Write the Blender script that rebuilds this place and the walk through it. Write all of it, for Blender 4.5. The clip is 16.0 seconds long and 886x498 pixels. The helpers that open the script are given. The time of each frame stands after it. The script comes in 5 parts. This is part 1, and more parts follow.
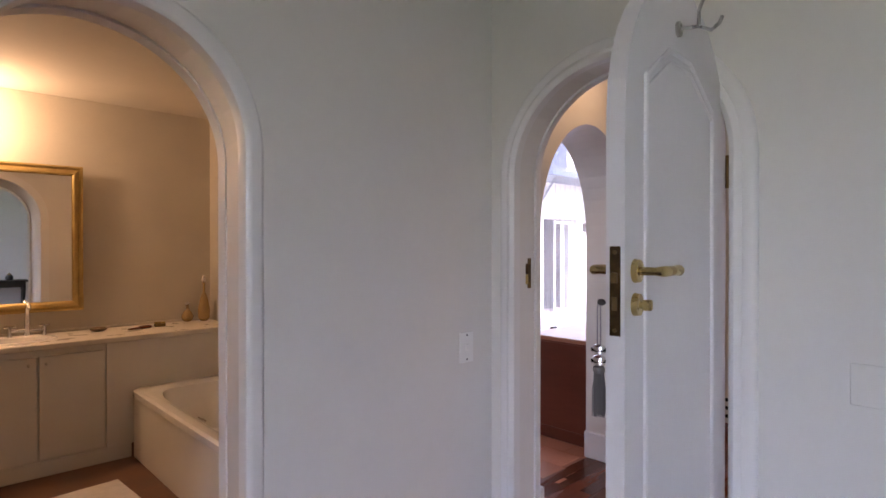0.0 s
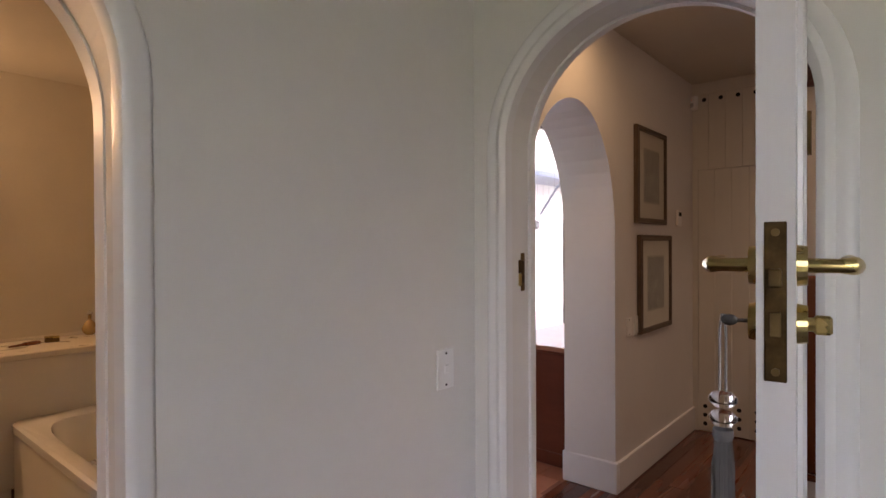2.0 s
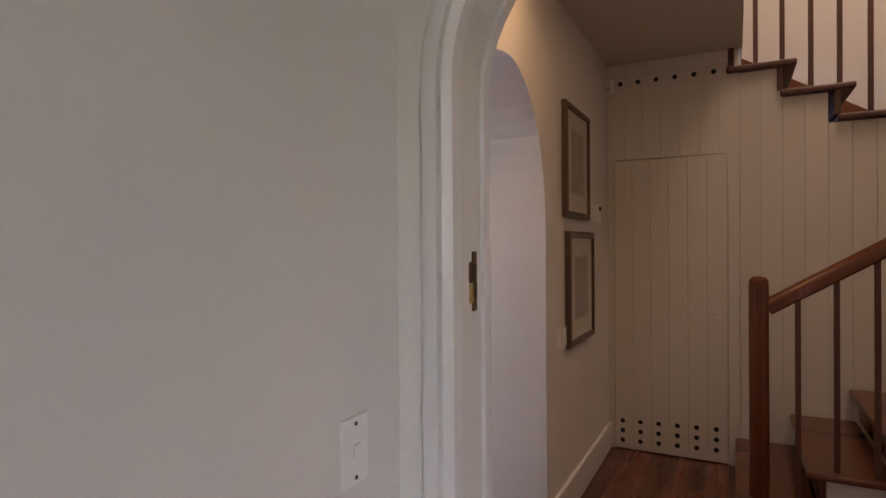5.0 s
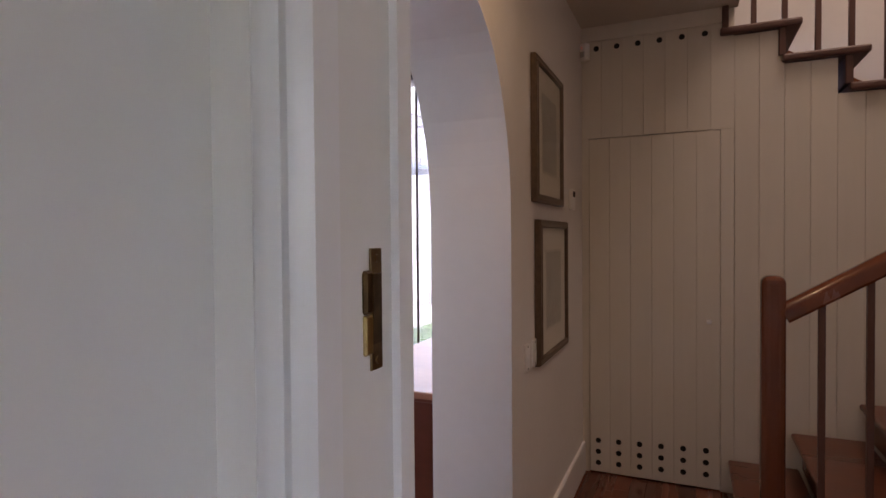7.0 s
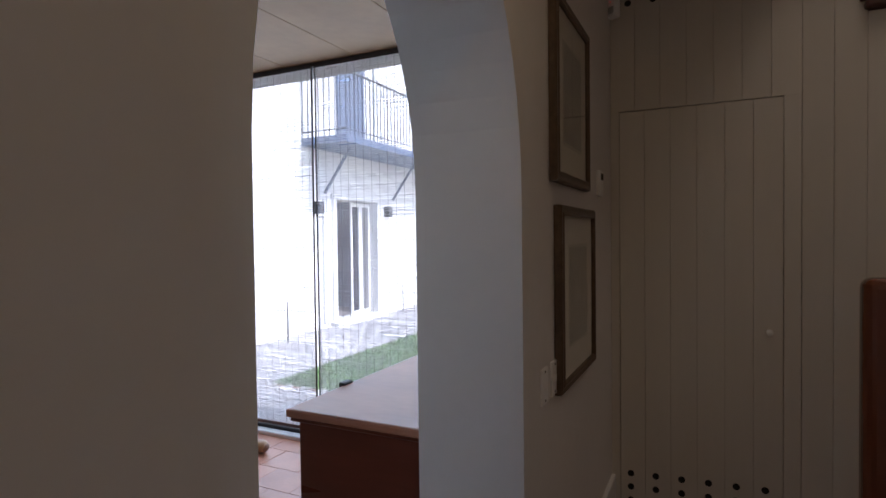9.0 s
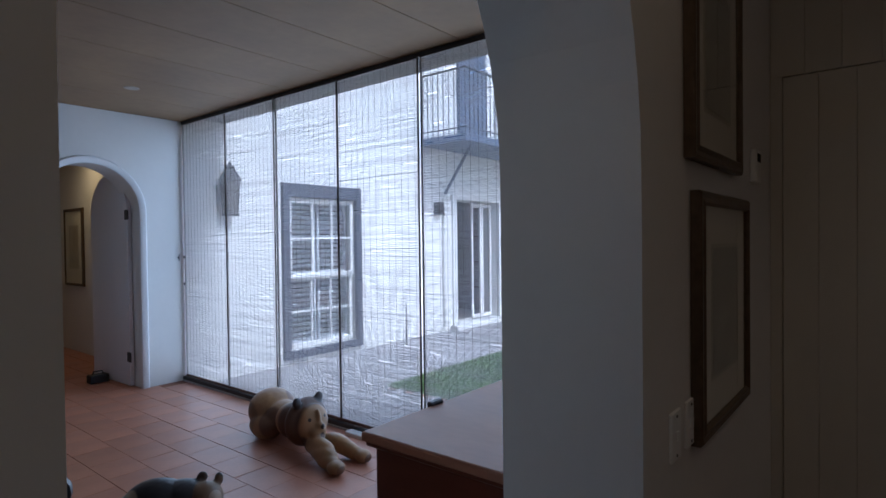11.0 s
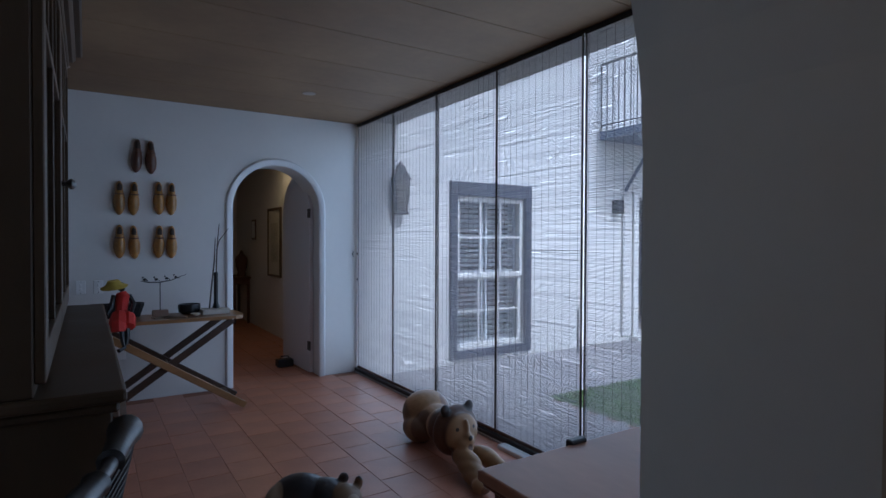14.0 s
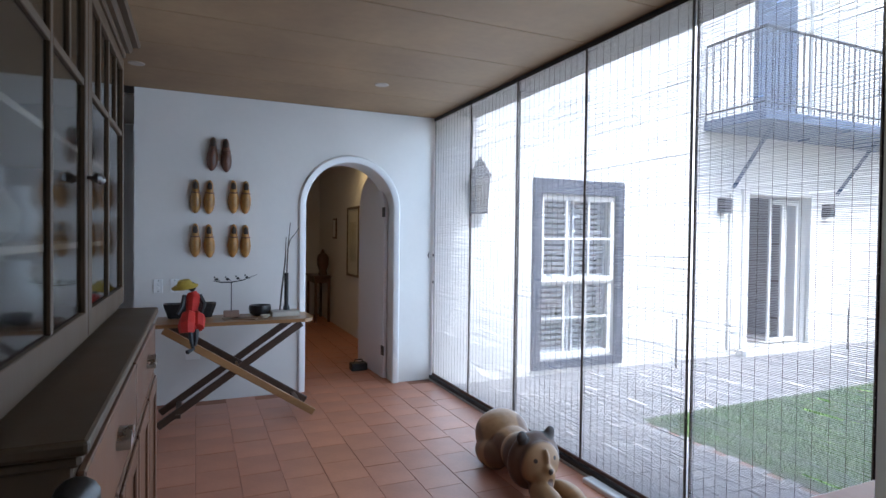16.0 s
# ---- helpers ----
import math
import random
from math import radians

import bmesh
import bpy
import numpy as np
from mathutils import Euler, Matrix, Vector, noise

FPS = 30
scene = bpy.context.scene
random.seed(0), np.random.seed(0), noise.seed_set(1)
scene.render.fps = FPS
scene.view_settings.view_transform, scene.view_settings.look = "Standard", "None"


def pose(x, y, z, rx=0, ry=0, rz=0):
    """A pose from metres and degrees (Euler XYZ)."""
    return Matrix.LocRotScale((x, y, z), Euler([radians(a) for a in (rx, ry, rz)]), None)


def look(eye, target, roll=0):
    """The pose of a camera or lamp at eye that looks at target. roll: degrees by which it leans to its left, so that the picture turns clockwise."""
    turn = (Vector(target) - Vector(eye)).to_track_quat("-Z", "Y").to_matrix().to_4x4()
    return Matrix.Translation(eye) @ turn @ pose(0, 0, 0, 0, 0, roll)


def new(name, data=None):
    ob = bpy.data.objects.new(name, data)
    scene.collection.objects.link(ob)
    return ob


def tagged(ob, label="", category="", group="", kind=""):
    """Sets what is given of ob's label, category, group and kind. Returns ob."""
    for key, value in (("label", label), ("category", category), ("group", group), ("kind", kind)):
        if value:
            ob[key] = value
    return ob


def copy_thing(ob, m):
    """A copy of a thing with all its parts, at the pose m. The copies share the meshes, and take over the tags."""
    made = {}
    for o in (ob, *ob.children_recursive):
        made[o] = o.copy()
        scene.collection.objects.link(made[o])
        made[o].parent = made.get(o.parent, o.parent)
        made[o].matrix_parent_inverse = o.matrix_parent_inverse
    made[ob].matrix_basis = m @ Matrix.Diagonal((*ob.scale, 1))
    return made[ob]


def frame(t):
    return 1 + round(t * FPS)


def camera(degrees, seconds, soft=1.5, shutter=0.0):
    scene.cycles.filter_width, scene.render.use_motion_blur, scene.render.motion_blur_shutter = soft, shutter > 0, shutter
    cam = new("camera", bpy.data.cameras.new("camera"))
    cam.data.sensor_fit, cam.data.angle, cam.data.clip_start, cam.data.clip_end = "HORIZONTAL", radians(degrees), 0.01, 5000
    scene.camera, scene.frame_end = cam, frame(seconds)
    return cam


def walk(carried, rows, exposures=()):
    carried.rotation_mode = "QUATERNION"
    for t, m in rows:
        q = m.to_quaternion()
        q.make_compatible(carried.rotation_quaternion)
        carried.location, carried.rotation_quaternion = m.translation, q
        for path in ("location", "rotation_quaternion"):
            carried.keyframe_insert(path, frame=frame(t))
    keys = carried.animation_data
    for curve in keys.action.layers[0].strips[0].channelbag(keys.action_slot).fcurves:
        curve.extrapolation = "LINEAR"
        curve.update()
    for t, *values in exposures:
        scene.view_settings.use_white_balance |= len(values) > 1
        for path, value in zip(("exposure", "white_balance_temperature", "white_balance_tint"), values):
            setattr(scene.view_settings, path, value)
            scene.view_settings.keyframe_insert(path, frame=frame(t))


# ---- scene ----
cam = camera(76.8, 16.0)
# seconds, eye, target, roll
PATH = [
    (0, (0.315, 0.453, 1.537), (1.699, 1.896, 1.524), -0.0),
    (0.5, (0.406, 0.594, 1.538), (1.807, 2.021, 1.525), -0.0),
    (1, (0.485, 0.719, 1.529), (1.92, 2.112, 1.515), -0.2),
    (1.5, (0.56, 0.816, 1.515), (2.037, 2.164, 1.503), -0.3),
    (2, (0.645, 0.939, 1.509), (2.171, 2.232, 1.494), -0.3),
    (2.5, (0.709, 1.052, 1.513), (2.284, 2.284, 1.497), -0.3),
    (3, (0.791, 1.175, 1.51), (2.413, 2.345, 1.494), -0.3),
    (3.5, (0.879, 1.292, 1.505), (2.552, 2.388, 1.487), -0.4),
    (4, (0.967, 1.365, 1.5), (2.681, 2.394, 1.483), -0.4),
    (6.5, (1.659, 1.656, 1.486), (3.476, 2.49, 1.456), -0.5),
    (7, (1.821, 1.696, 1.489), (3.649, 2.507, 1.449), -0.5),
    (7.5, (1.978, 1.717, 1.476), (3.81, 2.518, 1.443), -0.5),
    (8, (2.117, 1.751, 1.468), (3.947, 2.556, 1.43), -0.5),
    (8.2, (2.16, 1.77, 1.467), (3.989, 2.578, 1.425), -0.5),
    (10.3, (2.656, 1.895, 1.464), (4.316, 3.01, 1.422), -1.1),
    (10.5, (2.679, 1.897, 1.463), (4.307, 3.058, 1.42), -1.1),
    (11, (2.737, 1.924, 1.449), (4.293, 3.179, 1.416), -0.7),
    (11.5, (2.793, 1.947, 1.45), (4.271, 3.294, 1.417), -0.5),
    (12, (2.845, 1.973, 1.446), (4.241, 3.405, 1.415), -0.4),
    (12.5, (2.896, 1.987, 1.443), (4.203, 3.5, 1.417), 0.0),
    (13, (2.975, 1.996, 1.455), (4.2, 3.577, 1.427), 0.0),
    (13.5, (3.026, 2.019, 1.441), (4.179, 3.654, 1.416), 0.1),
    (14, (3.084, 2.05, 1.454), (4.161, 3.735, 1.422), 0.2),
    (14.5, (3.166, 2.105, 1.444), (4.162, 3.839, 1.414), 0.2),
    (15, (3.222, 2.186, 1.449), (4.149, 3.958, 1.415), 0.4),
    (15.5, (3.292, 2.283, 1.47), (4.156, 4.087, 1.431), 0.6),
    (16, (3.34, 2.376, 1.472), (4.149, 4.205, 1.435), 0.7),
]
walk(cam, [(r[0], look(*r[1:])) for r in PATH],
     exposures=[(0.0, 3.97, 7100, 34), (2.5, 3.86, 8150, 31), (4.2, 3.90, 8150, 31), (7.0, 3.88, 7150, 31), (8.2, 3.4, 6750, 24), (9.3, 2.7, 6400, 16), (10.3, 2.2, 6000, 13), (11.0, 1.92, 5850, 13), (12.0, 1.50, 5700, 13), (13.5, 1.17, 5600, 13), (14.5, 1.87, 6100, 13), (16.0, 2.70, 6500, 12)])

# ---- light ----
world = bpy.data.worlds.new("world")
scene.world = world
world.use_nodes = True
wn = world.node_tree.nodes
sky = wn.new("ShaderNodeTexSky")
sky.sky_type, sky.sun_disc = "NISHITA", False
sky.sun_elevation, sky.sun_rotation = radians(48), radians(180)
wn["Background"].inputs["Strength"].default_value = 0.14
world.node_tree.links.new(sky.outputs["Color"], wn["Background"].inputs["Color"])
sun = new("sun", bpy.data.lights.new("sun", "SUN"))
sun.data.energy, sun.data.angle, sun.data.color = 1.3, radians(14), (0.76, 0.88, 1.0)
sun.matrix_world = look((0, 0, 0), (-0.08, 0.64, -0.76))


def lamp(name, kind, m, power, color, size=0.1, size_y=None):
    ob = new(name, bpy.data.lights.new(name, kind))
    ob.matrix_world = m
    ob.data.energy, ob.data.color = power, color
    if kind == "AREA":
        ob.data.size = size
        if size_y:
            ob.data.shape, ob.data.size_y = "RECTANGLE", size_y
    else:
        ob.data.shadow_soft_size = size
    return ob


lamp("bath_light", "POINT", pose(0.50, 5.22, 2.36), 2.3, (1.0, 0.72, 0.43), 0.06)
lamp("hall_light", "AREA", pose(3.25, 1.95, 2.76), 0.28, (1.0, 0.72, 0.40), 0.08)
lamp("corridor_light", "AREA", pose(5.1, 9.8, 2.6), 0.8, (1.0, 0.74, 0.38), 0.1)
# added lamp high in the stairwell to brighten the hall; no window there
lamp("stairwell_fill", "AREA", look((4.6, 0.4, 4.9), (4.9, 0.9, 1.5)), 2.3, (1.0, 0.845, 0.68), 1.2, 1.0)

# added lamp just inside the blinds, boosts the sky's light in the garden room
lamp("garden_window_fill", "AREA", pose(5.585, 5.25, 1.36, 0, 90, 0), 11.0, (0.52, 0.74, 1.0), 2.5, 4.9)

# ---- materials ----


def mat(name, color, rough=0.5, metal=0.0, vary=0.12, scale=6.0, fine=60.0, bump=0.15, second=None, stretch=(1, 1, 1), piece=0.0, spec=0.5, coat=0.0):
    """A surface with slow stains and fine grain; second: a second colour for the stains; piece: difference from object to object."""
    m = bpy.data.materials.new(name)
    m.use_nodes = True
    n, link = m.node_tree.nodes, m.node_tree.links.new
    b = n["Principled BSDF"]
    b.inputs["Metallic"].default_value = metal
    b.inputs["Specular IOR Level"].default_value = spec
    b.inputs["Coat Weight"].default_value = coat
    co, mp = n.new("ShaderNodeTexCoord"), n.new("ShaderNodeMapping")
    mp.inputs["Scale"].default_value = stretch
    link(co.outputs["Object"], mp.inputs["Vector"])
    big, small = n.new("ShaderNodeTexNoise"), n.new("ShaderNodeTexNoise")
    for t, s, d in ((big, scale, 4.0), (small, fine, 3.0)):
        t.inputs["Scale"].default_value, t.inputs["Detail"].default_value = s, d
        link(mp.outputs["Vector"], t.inputs["Vector"])
    ramp = n.new("ShaderNodeValToRGB")
    e = ramp.color_ramp.elements
    e[0].position, e[1].position = 0.3, 0.72
    dark = second or tuple(c * (1 - 2 * vary) for c in color)
    e[0].color, e[1].color = (*dark, 1), (*color, 1)
    link(big.outputs["Fac"], ramp.inputs["Fac"])
    mix = n.new("ShaderNodeMix")
    mix.data_type, mix.blend_type = "RGBA", "MULTIPLY"
    mix.inputs["Factor"].default_value = min(1.0, vary * 2.5)
    link(ramp.outputs["Color"], mix.inputs["A"])
    gr = n.new("ShaderNodeMapRange")
    gr.inputs["To Min"].default_value, gr.inputs["To Max"].default_value = 0.7, 1.2
    link(small.outputs["Fac"], gr.inputs["Value"])
    link(gr.outputs["Result"], mix.inputs["B"])
    out = mix.outputs["Result"]
    if piece:
        info, hsv, mr = n.new("ShaderNodeObjectInfo"), n.new("ShaderNodeHueSaturation"), n.new("ShaderNodeMapRange")
        mr.inputs["To Min"].default_value, mr.inputs["To Max"].default_value = 1 - piece, 1 + piece
        link(info.outputs["Random"], mr.inputs["Value"])
        link(mr.outputs["Result"], hsv.inputs["Value"])
        link(out, hsv.inputs["Color"])
        out = hsv.outputs["Color"]
    link(out, b.inputs["Base Color"])
    rr = n.new("ShaderNodeMapRange")
    rr.inputs["To Min"].default_value, rr.inputs["To Max"].default_value = max(0.03, rough - 0.12), min(1.0, rough + 0.12)
    link(big.outputs["Fac"], rr.inputs["Value"])
    link(rr.outputs["Result"], b.inputs["Roughness"])
    if bump:
        bp = n.new("ShaderNodeBump")
        bp.inputs["Strength"].default_value, bp.inputs["Distance"].default_value = bump, 0.004
        add = n.new("ShaderNodeMath")
        add.operation = "ADD"
        link(big.outputs["Fac"], add.inputs[0])
        link(small.outputs["Fac"], add.inputs[1])
        link(add.outputs["Value"], bp.inputs["Height"])
        link(bp.outputs["Normal"], b.inputs["Normal"])
    return m


def glow(name, color, strength):
    m = bpy.data.materials.new(name)
    m.use_nodes = True
    b = m.node_tree.nodes["Principled BSDF"]
    b.inputs["Base Color"].default_value = (*color, 1)
    b.inputs["Emission Color"].default_value = (*color, 1)
    b.inputs["Emission Strength"].default_value = strength
    return m


def glassy(name, color, rough=0.0, ior=1.45):
    m = bpy.data.materials.new(name)
    m.use_nodes = True
    b = m.node_tree.nodes["Principled BSDF"]
    b.inputs["Base Color"].default_value = (*color, 1)
    b.inputs["Transmission Weight"].default_value = 1.0
    b.inputs["Roughness"].default_value, b.inputs["IOR"].default_value = rough, ior
    return m


WALL = mat("white_plaster", (0.76, 0.74, 0.715), 0.62, vary=0.035, scale=1.6, fine=22, bump=0.07)
BATHWALL = mat("cream_plaster", (0.60, 0.545, 0.45), 0.7, vary=0.05, scale=2.5, fine=60, bump=0.1)
TRIM = mat("white_gloss_paint", (0.78, 0.77, 0.77), 0.34, vary=0.012, scale=3, fine=90, bump=0.015)
DOORPAINT = mat("white_door_paint", (0.76, 0.74, 0.76), 0.34, vary=0.03, scale=2, fine=40, bump=0.08, stretch=(1, 1, 0.3))
PLANKPAINT = mat("cream_painted_boards", (0.70, 0.66, 0.585), 0.5, vary=0.04, scale=2, fine=30, bump=0.12, stretch=(1, 1, 0.15), piece=0.03)
CEILBOARD = mat("beige_ceiling_boards", (0.33, 0.205, 0.11), 0.75, vary=0.16, scale=1.1, fine=14, bump=0.08, second=(0.215, 0.125, 0.066))
HALLCEIL = mat("cream_ceiling", (0.62, 0.57, 0.49), 0.8, vary=0.04, scale=1.5, fine=30, bump=0.05)
TILE = mat("terracotta_tile", (0.54, 0.235, 0.15), 0.38, vary=0.14, scale=3, fine=40, bump=0.12, second=(0.40, 0.16, 0.10), piece=0.08)
GROUT = mat("brown_grout", (0.35, 0.155, 0.10), 0.9, vary=0.2, scale=3)
BOARD = mat("dark_jarrah_board", (0.145, 0.045, 0.025), 0.26, vary=0.2, scale=5, fine=60, bump=0.08, stretch=(0.12, 1, 1), piece=0.45, coat=0.2)
STAIRWOOD = mat("red_brown_stair_wood", (0.16, 0.048, 0.024), 0.3, vary=0.2, scale=5, fine=70, bump=0.1, stretch=(1, 0.2, 1), coat=0.2)
RAILWOOD = mat("varnished_red_wood", (0.20, 0.055, 0.022), 0.24, vary=0.2, scale=6, fine=70, bump=0.08, stretch=(1, 1, 0.2), coat=0.3)
BALWOOD = mat("brown_baluster_wood", (0.13, 0.06, 0.045), 0.4, vary=0.15, scale=8, fine=60, stretch=(1, 1, 0.2))
MAHOG = mat("mahogany", (0.20, 0.052, 0.028), 0.32, vary=0.22, scale=3, fine=40, bump=0.08, stretch=(1, 0.2, 1))
# chest top: window glare put into a paler base colour
TOPGLARE = mat("glare_paled_tabletop", (0.52, 0.26, 0.165), 0.42, vary=0.16, scale=3, fine=40, bump=0.05, stretch=(1, 0.35, 1), second=(0.36, 0.16, 0.095), spec=0.35)
DRESSER = mat("olive_brown_painted_wood", (0.105, 0.062, 0.033), 0.48, vary=0.14, scale=4, fine=50, bump=0.06, stretch=(1, 1, 0.3), spec=0.3)
# darker brown: dresser shade put into the colour, and the ceiling's dark joints
SHADEBROWN = mat("shade_and_joint_brown", (0.05, 0.035, 0.027), 0.6, vary=0.15)
BLACKWOOD = mat("black_lacquered_wood", (0.018, 0.016, 0.016), 0.36, vary=0.15, scale=8)
DRESSWOOD = mat("brown_varnished_wood", (0.19, 0.085, 0.043), 0.36, vary=0.18, scale=4, fine=50, bump=0.06, stretch=(1, 1, 0.2))
STEEL = mat("black_steel", (0.022, 0.02, 0.022), 0.45, vary=0.15, scale=10)
BRASS = mat("aged_brass", (0.62, 0.46, 0.20), 0.27, metal=1.0, vary=0.10, scale=20, fine=200, bump=0.0)
OLDBRASS = mat("tarnished_brass", (0.25, 0.165, 0.075), 0.36, metal=1.0, vary=0.15, scale=25, fine=200, bump=0.0, second=(0.17, 0.11, 0.055))
DARKBRASS = mat("dark_worn_brass", (0.13, 0.078, 0.036), 0.42, metal=1.0, vary=0.25, scale=40, fine=200, bump=0.0, second=(0.07, 0.042, 0.022))
CHROME = mat("chrome", (0.75, 0.75, 0.76), 0.12, metal=1.0, vary=0.05, scale=30, bump=0.0)
NICKEL = mat("brushed_nickel", (0.55, 0.54, 0.53), 0.28, metal=1.0, vary=0.08, scale=30, bump=0.0)
# near-black for painted shade behind shutters and in holes; also the keypad window
SHADEBLACK = mat("shade_and_window_black", (0.012, 0.01, 0.009), 0.9, bump=0.0)
PLASTIC = mat("white_plastic", (0.86, 0.86, 0.85), 0.35, vary=0.02, bump=0.0)
REED = mat("split_reed", (0.46, 0.42, 0.37), 0.6, vary=0.15, scale=9, fine=60, bump=0.0, stretch=(1, 0.3, 40), second=(0.27, 0.24, 0.21))
rn, rl = REED.node_tree.nodes, REED.node_tree.links.new
thin = rn.new("ShaderNodeBsdfTranslucent")
thin.inputs["Color"].default_value = (0.88, 0.89, 0.90, 1)
both = rn.new("ShaderNodeMixShader")
both.inputs["Fac"].default_value = 0.66
rl(rn["Principled BSDF"].outputs["BSDF"], both.inputs[1])
rl(thin.outputs["BSDF"], both.inputs[2])
rl(both.outputs["Shader"], rn["Material Output"].inputs["Surface"])
CORD = mat("brown_cord", (0.16, 0.14, 0.12), 0.8, bump=0.0)
OUTWALL = mat("white_lime_wash", (0.80, 0.79, 0.76), 0.85, vary=0.04, scale=1.2, fine=15, bump=0.25)
NAVY = mat("dark_navy_paint", (0.055, 0.065, 0.095), 0.5, vary=0.12, scale=5)
# white shutters greyed: the dimness behind the glass is put into the paint
SHUTTERSHADE = mat("shade_greyed_shutter_paint", (0.40, 0.42, 0.46), 0.6, vary=0.05, scale=5)
BLUEGREY = mat("blue_grey_joinery", (0.09, 0.13, 0.21), 0.5, vary=0.12, scale=5)
PAVE = mat("grey_brick_paving", (0.44, 0.42, 0.415), 0.85, vary=0.16, scale=2, fine=30, piece=0.15)
GRASS = mat("lawn_blades", (0.20, 0.34, 0.12), 0.7, vary=0.25, scale=3, fine=20, bump=0.0)
SOIL = mat("lawn_soil", (0.11, 0.17, 0.055), 0.95, vary=0.25, scale=4, fine=40)
MIRROR = mat("mirror_silver", (0.9, 0.9, 0.9), 0.1, metal=1.0, vary=0.0, bump=0.0)
for l_ in list(MIRROR.node_tree.nodes["Principled BSDF"].inputs["Roughness"].links):
    MIRROR.node_tree.links.remove(l_)
MIRROR.node_tree.nodes["Principled BSDF"].inputs["Roughness"].default_value = 0.01
GILT = mat("gilt_frame", (0.62, 0.44, 0.17), 0.32, metal=0.85, vary=0.14, scale=12, fine=80, bump=0.1)
ENAMEL = mat("white_enamel", (0.80, 0.78, 0.74), 0.15, vary=0.02, bump=0.0, coat=0.4)
STONE = mat("cream_stone_top", (0.70, 0.64, 0.55), 0.3, vary=0.06, scale=8, fine=90, bump=0.03)
VANITY = mat("cream_vanity_paint", (0.72, 0.68, 0.60), 0.42, vary=0.03, scale=3, bump=0.05)
GLASS = glassy("clear_glass", (0.98, 0.99, 0.98))
OLDGLASS = glassy("old_wavy_glass", (0.74, 0.77, 0.78), 0.05, 1.18)

# ---- shapes ----


def obj(name, bm, material, smooth=False):
    me = bpy.data.meshes.new(name)
    bmesh.ops.recalc_face_normals(bm, faces=bm.faces)
    for f in bm.faces:
        f.smooth = smooth
    if smooth:
        for e in bm.edges:
            e.smooth = e.calc_face_angle(3.0) < radians(38)
    bm.to_mesh(me)
    bm.free()
    for m in material if isinstance(material, (list, tuple)) else [material]:
        me.materials.append(m)
    return new(name, me)


def part(name, bm, material, parent, label="", smooth=False):
    """One mesh under a thing or a part; its points are given in the thing's own frame."""
    ob = obj(name, bm, material, smooth)
    ob.parent = parent
    return tagged(ob, label)


def piece(name, me, m, parent):
    ob = new(name, me)
    ob.parent = parent
    ob.matrix_basis = m
    return ob


def thing(name, label, category, m=None, group="", kind=""):
    ob = new(name)
    ob.empty_display_size = 0.1
    if m is not None:
        ob.matrix_basis = m
    return tagged(ob, label, category, group, kind)


def structure(name, bm, material, label, category="wall", smooth=False):
    return tagged(obj(name, bm, material, smooth), label, category, kind="structure")


def mesh_of(name, bm, material, smooth=False):
    me = bpy.data.meshes.new(name)
    bmesh.ops.recalc_face_normals(bm, faces=bm.faces)
    for f in bm.faces:
        f.smooth = smooth
    if smooth:
        for e in bm.edges:
            e.smooth = e.calc_face_angle(3.0) < radians(38)
    bm.to_mesh(me)
    bm.free()
    me.materials.append(material)
    return me


def box(lo, hi, bevel=0.0, bm=None, m=None, seg=1):
    bm = bm or bmesh.new()
    c, s = [(a + b) / 2 for a, b in zip(lo, hi)], [b - a for a, b in zip(lo, hi)]
    r = bmesh.ops.create_cube(bm, size=1.0, matrix=(m or Matrix()) @ Matrix.Translation(c) @ Matrix.Diagonal((*s, 1)))
    if bevel:
        es = {e for v in r["verts"] for e in v.link_edges}
        bmesh.ops.bevel(bm, geom=list(es), offset=bevel, segments=seg, affect="EDGES", profile=0.5)
    return bm


def rod(p0, p1, r0, r1=None, n=10, bm=None, caps=True):
    bm = bm or bmesh.new()
    p0, p1 = Vector(p0), Vector(p1)
    d = p1 - p0
    m = Matrix.Translation((p0 + p1) / 2) @ d.to_track_quat("Z", "Y").to_matrix().to_4x4()
    bmesh.ops.create_cone(bm, cap_ends=caps, segments=n, radius1=r0, radius2=r0 if r1 is None else r1, depth=d.length, matrix=m)
    return bm


def lathe(profile, n=20, bm=None, m=None):
    """Turns (radius, height) pairs about z."""
    bm = bm or bmesh.new()
    m = m or Matrix()
    rings = []
    for r, z in profile:
        rings.append([bm.verts.new(m @ Vector((r * math.cos(2 * math.pi * k / n), r * math.sin(2 * math.pi * k / n), z))) for k in range(n)])
    for a, b in zip(rings, rings[1:]):
        for k in range(n):
            bm.faces.new((a[k], a[(k + 1) % n], b[(k + 1) % n], b[k]))
    bm.faces.new(rings[0][::-1])
    bm.faces.new(rings[-1])
    return bm


def tube(points, radius, n=8, bm=None):
    """A round bar along points; radius: one number or one for each point."""
    bm = bm or bmesh.new()
    pts = [Vector(p) for p in points]
    rr = radius if isinstance(radius, (list, tuple)) else [radius] * len(pts)
    rings, side = [], None
    for i, p in enumerate(pts):
        d = (pts[min(i + 1, len(pts) - 1)] - pts[max(i - 1, 0)]).normalized()
        side = (side - d * side.dot(d)).normalized() if side else d.orthogonal().normalized()
        up = d.cross(side)
        rings.append([bm.verts.new(p + rr[i] * (side * math.cos(2 * math.pi * k / n) + up * math.sin(2 * math.pi * k / n))) for k in range(n)])
    for a, b in zip(rings, rings[1:]):
        for k in range(n):
            bm.faces.new((a[k], a[(k + 1) % n], b[(k + 1) % n], b[k]))
    bm.faces.new(rings[0][::-1])
    bm.faces.new(rings[-1])
    return bm


